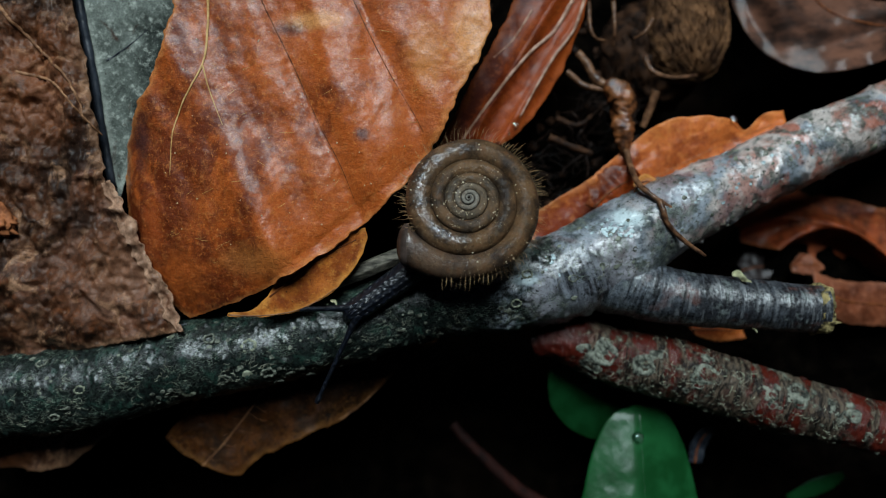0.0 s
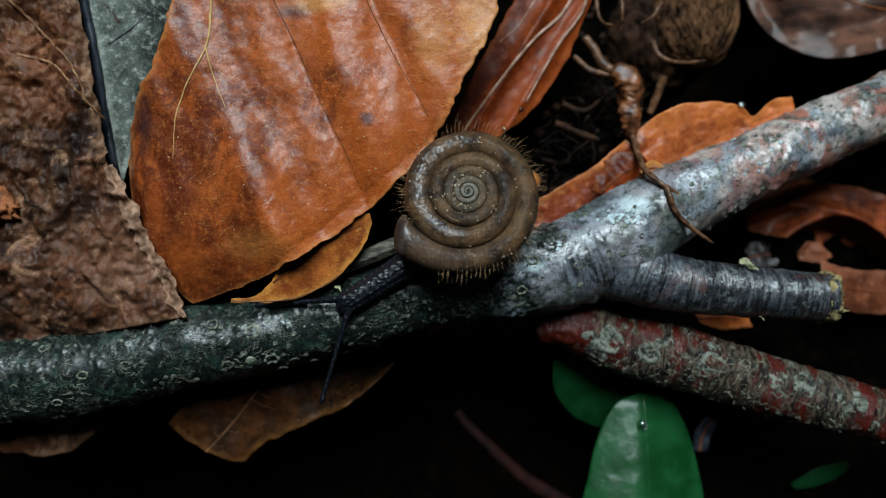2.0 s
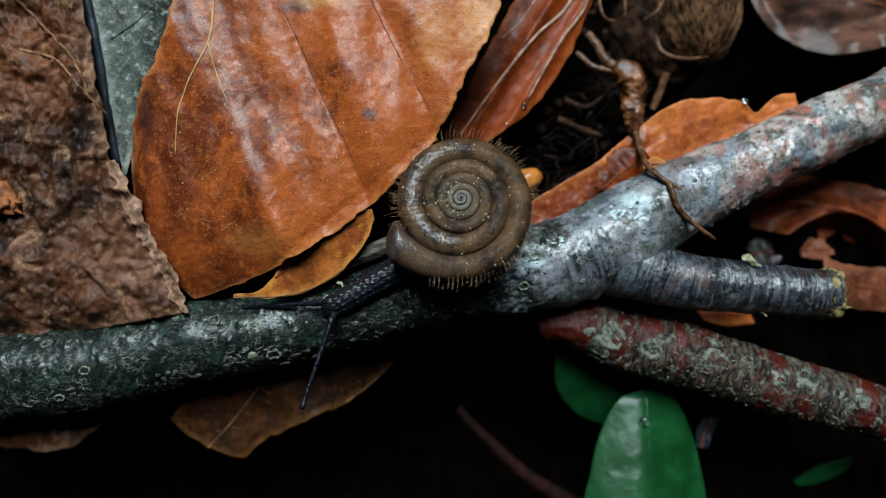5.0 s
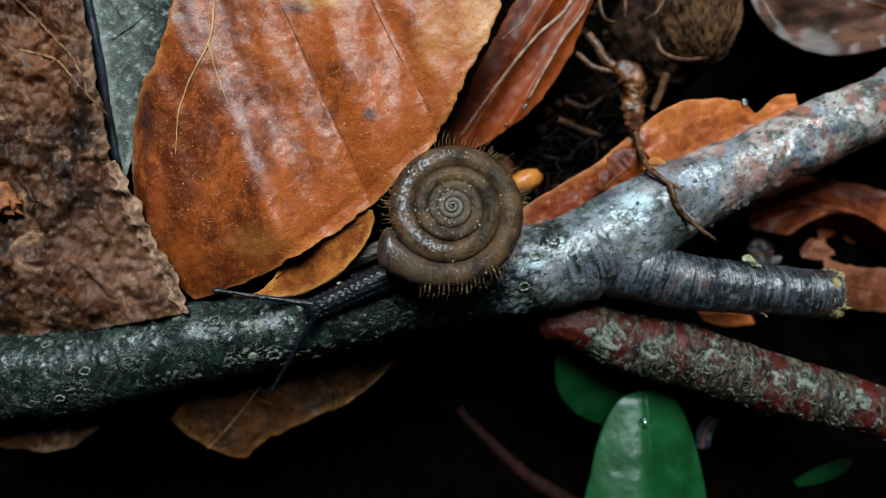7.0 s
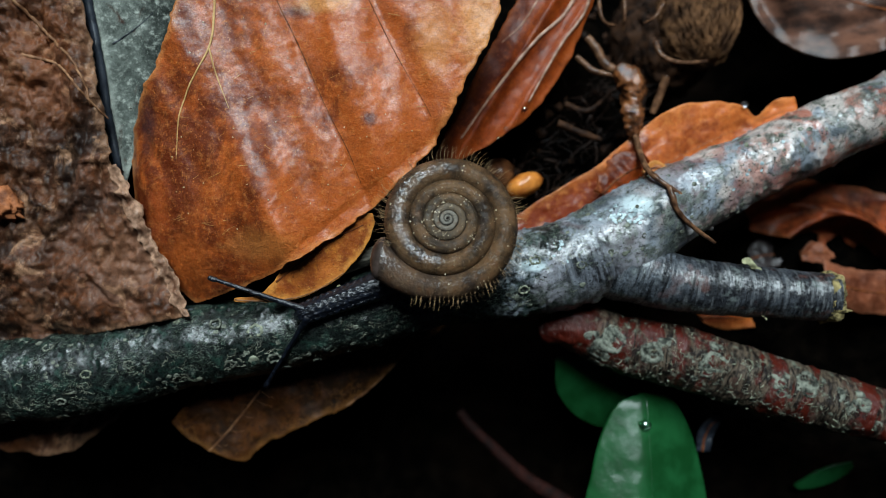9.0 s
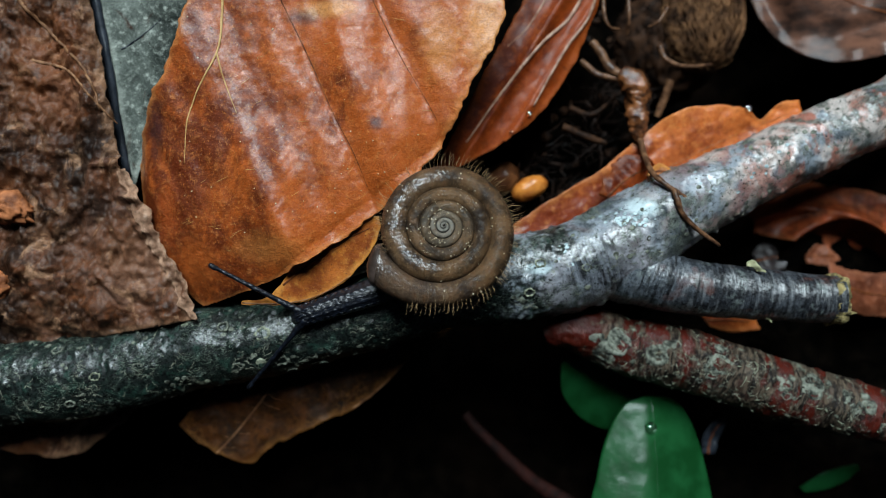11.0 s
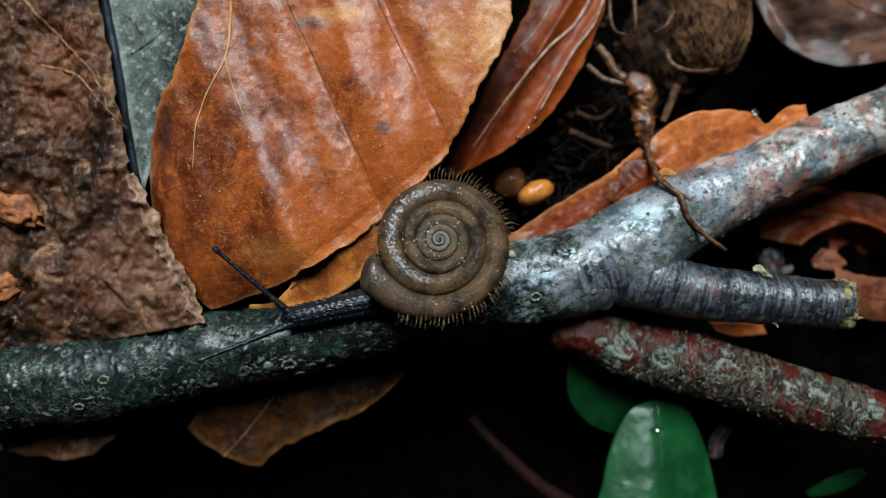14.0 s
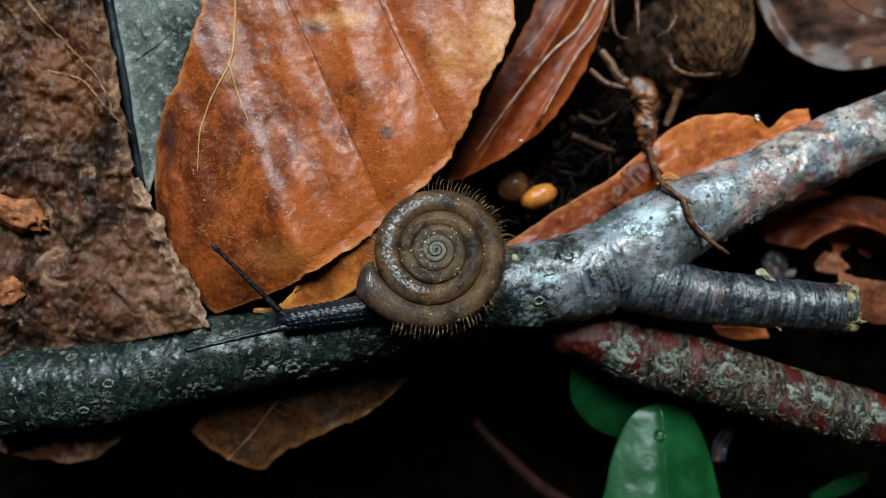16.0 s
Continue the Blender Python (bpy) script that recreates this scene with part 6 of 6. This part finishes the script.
# ---- what moves ----
def motions():
    walk(SNAIL, [
        (0.0, pose(0.00283, 0.00517, 0.03305, 0, 0, 3.71)),
        (0.5, pose(0.00276, 0.00502, 0.03305, 0, 0, 3.43)),
        (1.0, pose(0.00260, 0.00478, 0.03305, 0, 0, 3.15)),
        (1.5, pose(0.00248, 0.00468, 0.03305, 0, 0, 2.78)),
        (2.0, pose(0.00228, 0.00455, 0.03305, 0, 0, 2.39)),
        (2.5, pose(0.00224, 0.00436, 0.03305, 0, 0, 2.31)),
        (3.0, pose(0.00211, 0.00416, 0.03305, 0, 0, 2.23)),
        (3.5, pose(0.00193, 0.00409, 0.03305, 0, 0, 1.82)),
        (4.0, pose(0.00176, 0.00394, 0.03305, 0, 0, 1.37)),
        (6.5, pose(0.00101, 0.00317, 0.03305, 0, 0, 1.03)),
        (7.0, pose(0.00078, 0.00303, 0.03305, 0, 0, 0.57)),
        (7.5, pose(0.00072, 0.00281, 0.03305, 0, 0, -0.15)),
        (8.0, pose(0.00054, 0.00266, 0.03305, 0, 0, -0.65)),
        (8.5, pose(0.00048, 0.00245, 0.03305, 0, 0, -1.32)),
        (9.0, pose(0.00036, 0.00225, 0.03305, 0, 0, -2.11)),
        (11.5, pose(-0.00065, 0.00186, 0.03305, 0, 0, -3.09)),
        (12.0, pose(-0.00084, 0.00177, 0.03305, 0, 0, -3.92)),
        (12.5, pose(-0.00088, 0.00159, 0.03305, 0, 0, -4.70)),
        (13.0, pose(-0.00102, 0.00141, 0.03305, 0, 0, -5.31)),
        (13.5, pose(-0.00112, 0.00131, 0.03305, 0, 0, -5.80)),
        (14.0, pose(-0.00135, 0.00119, 0.03305, 0, 0, -6.23)),
        (14.5, pose(-0.00148, 0.00111, 0.03305, 0, 0, -6.72)),
        (15.0, pose(-0.00174, 0.00102, 0.03305, 0, 0, -7.14)),
        (15.5, pose(-0.00183, 0.00087, 0.03305, 0, 0, -7.45)),
        (16.0, pose(-0.00194, 0.00068, 0.03305, 0, 0, -7.76)),
    ])
    walk(NECK, [
        (0.0, pose(-0.00516, -0.00520, -0.00205, 0, -0.00, 211.17)),
        (2.0, pose(-0.00531, -0.00531, -0.00205, 0, -0.00, 210.27)),
        (4.0, pose(-0.00536, -0.00528, -0.00205, 0, -0.00, 211.67)),
        (6.5, pose(-0.00631, -0.00559, -0.00205, 0, -0.00, 203.48)),
        (7.5, pose(-0.00610, -0.00558, -0.00205, 0, -0.00, 204.43)),
        (9.0, pose(-0.00622, -0.00558, -0.00205, 0, -0.00, 202.81)),
        (11.5, pose(-0.00611, -0.00554, -0.00205, 0, -0.00, 200.31)),
        (13.0, pose(-0.00640, -0.00578, -0.00205, 0, -0.00, 198.40)),
        (14.5, pose(-0.00617, -0.00570, -0.00205, 0, -0.00, 197.71)),
        (16.0, pose(-0.00632, -0.00569, -0.00205, 0, -0.00, 196.02)),
    ])
    walk(STALKS[0], [
        (0.0, pose(0.00645, -0.00055, 0.00045, 0, 14.46, -33.14)),
        (2.0, pose(0.00645, -0.00055, 0.00045, 0, 17.95, -27.45)),
        (4.0, pose(0.00645, -0.00055, 0.00045, 0, 18.66, -23.61)),
        (6.5, pose(0.00645, -0.00055, 0.00045, 0, 7.00, -30.75)),
        (7.5, pose(0.00645, -0.00055, 0.00045, 0, -5.01, -34.81)),
        (9.0, pose(0.00645, -0.00055, 0.00045, 0, 1.00, -39.06)),
        (11.5, pose(0.00645, -0.00055, 0.00045, 0, -13.76, -49.27)),
        (13.0, pose(0.00645, -0.00055, 0.00045, 0, -13.02, -53.33)),
        (14.5, pose(0.00645, -0.00055, 0.00045, 0, -13.06, -54.69)),
        (16.0, pose(0.00645, -0.00055, 0.00045, 0, -12.76, -55.14)),
    ])
    walk(STALKS[1], [
        (0.0, pose(0.00645, 0.00055, 0.00045, 0, 9.72, 29.25)),
        (2.0, pose(0.00645, 0.00055, 0.00045, 0, 2.33, 40.50)),
        (4.0, pose(0.00645, 0.00055, 0.00045, 0, -13.03, 42.87)),
        (6.5, pose(0.00645, 0.00055, 0.00045, 0, 7.68, 36.67)),
        (7.5, pose(0.00645, 0.00055, 0.00045, 0, 18.65, 31.97)),
        (8.2, pose(0.00645, 0.00055, 0.00045, 0, 26.00, 36.00)),
        (9.0, pose(0.00645, 0.00055, 0.00045, 0, 25.00, 35.00)),
        (11.5, pose(0.00645, 0.00055, 0.00045, 0, 14.00, 27.00)),
        (12.4, pose(0.00645, 0.00055, 0.00045, 0, 10.00, 19.00)),
        (13.0, pose(0.00645, 0.00055, 0.00045, 0, 7.02, 15.09)),
        (14.5, pose(0.00645, 0.00055, 0.00045, 0, -15.17, 7.51)),
        (16.0, pose(0.00645, 0.00055, 0.00045, 0, -19.72, 4.27)),
    ])


motions()
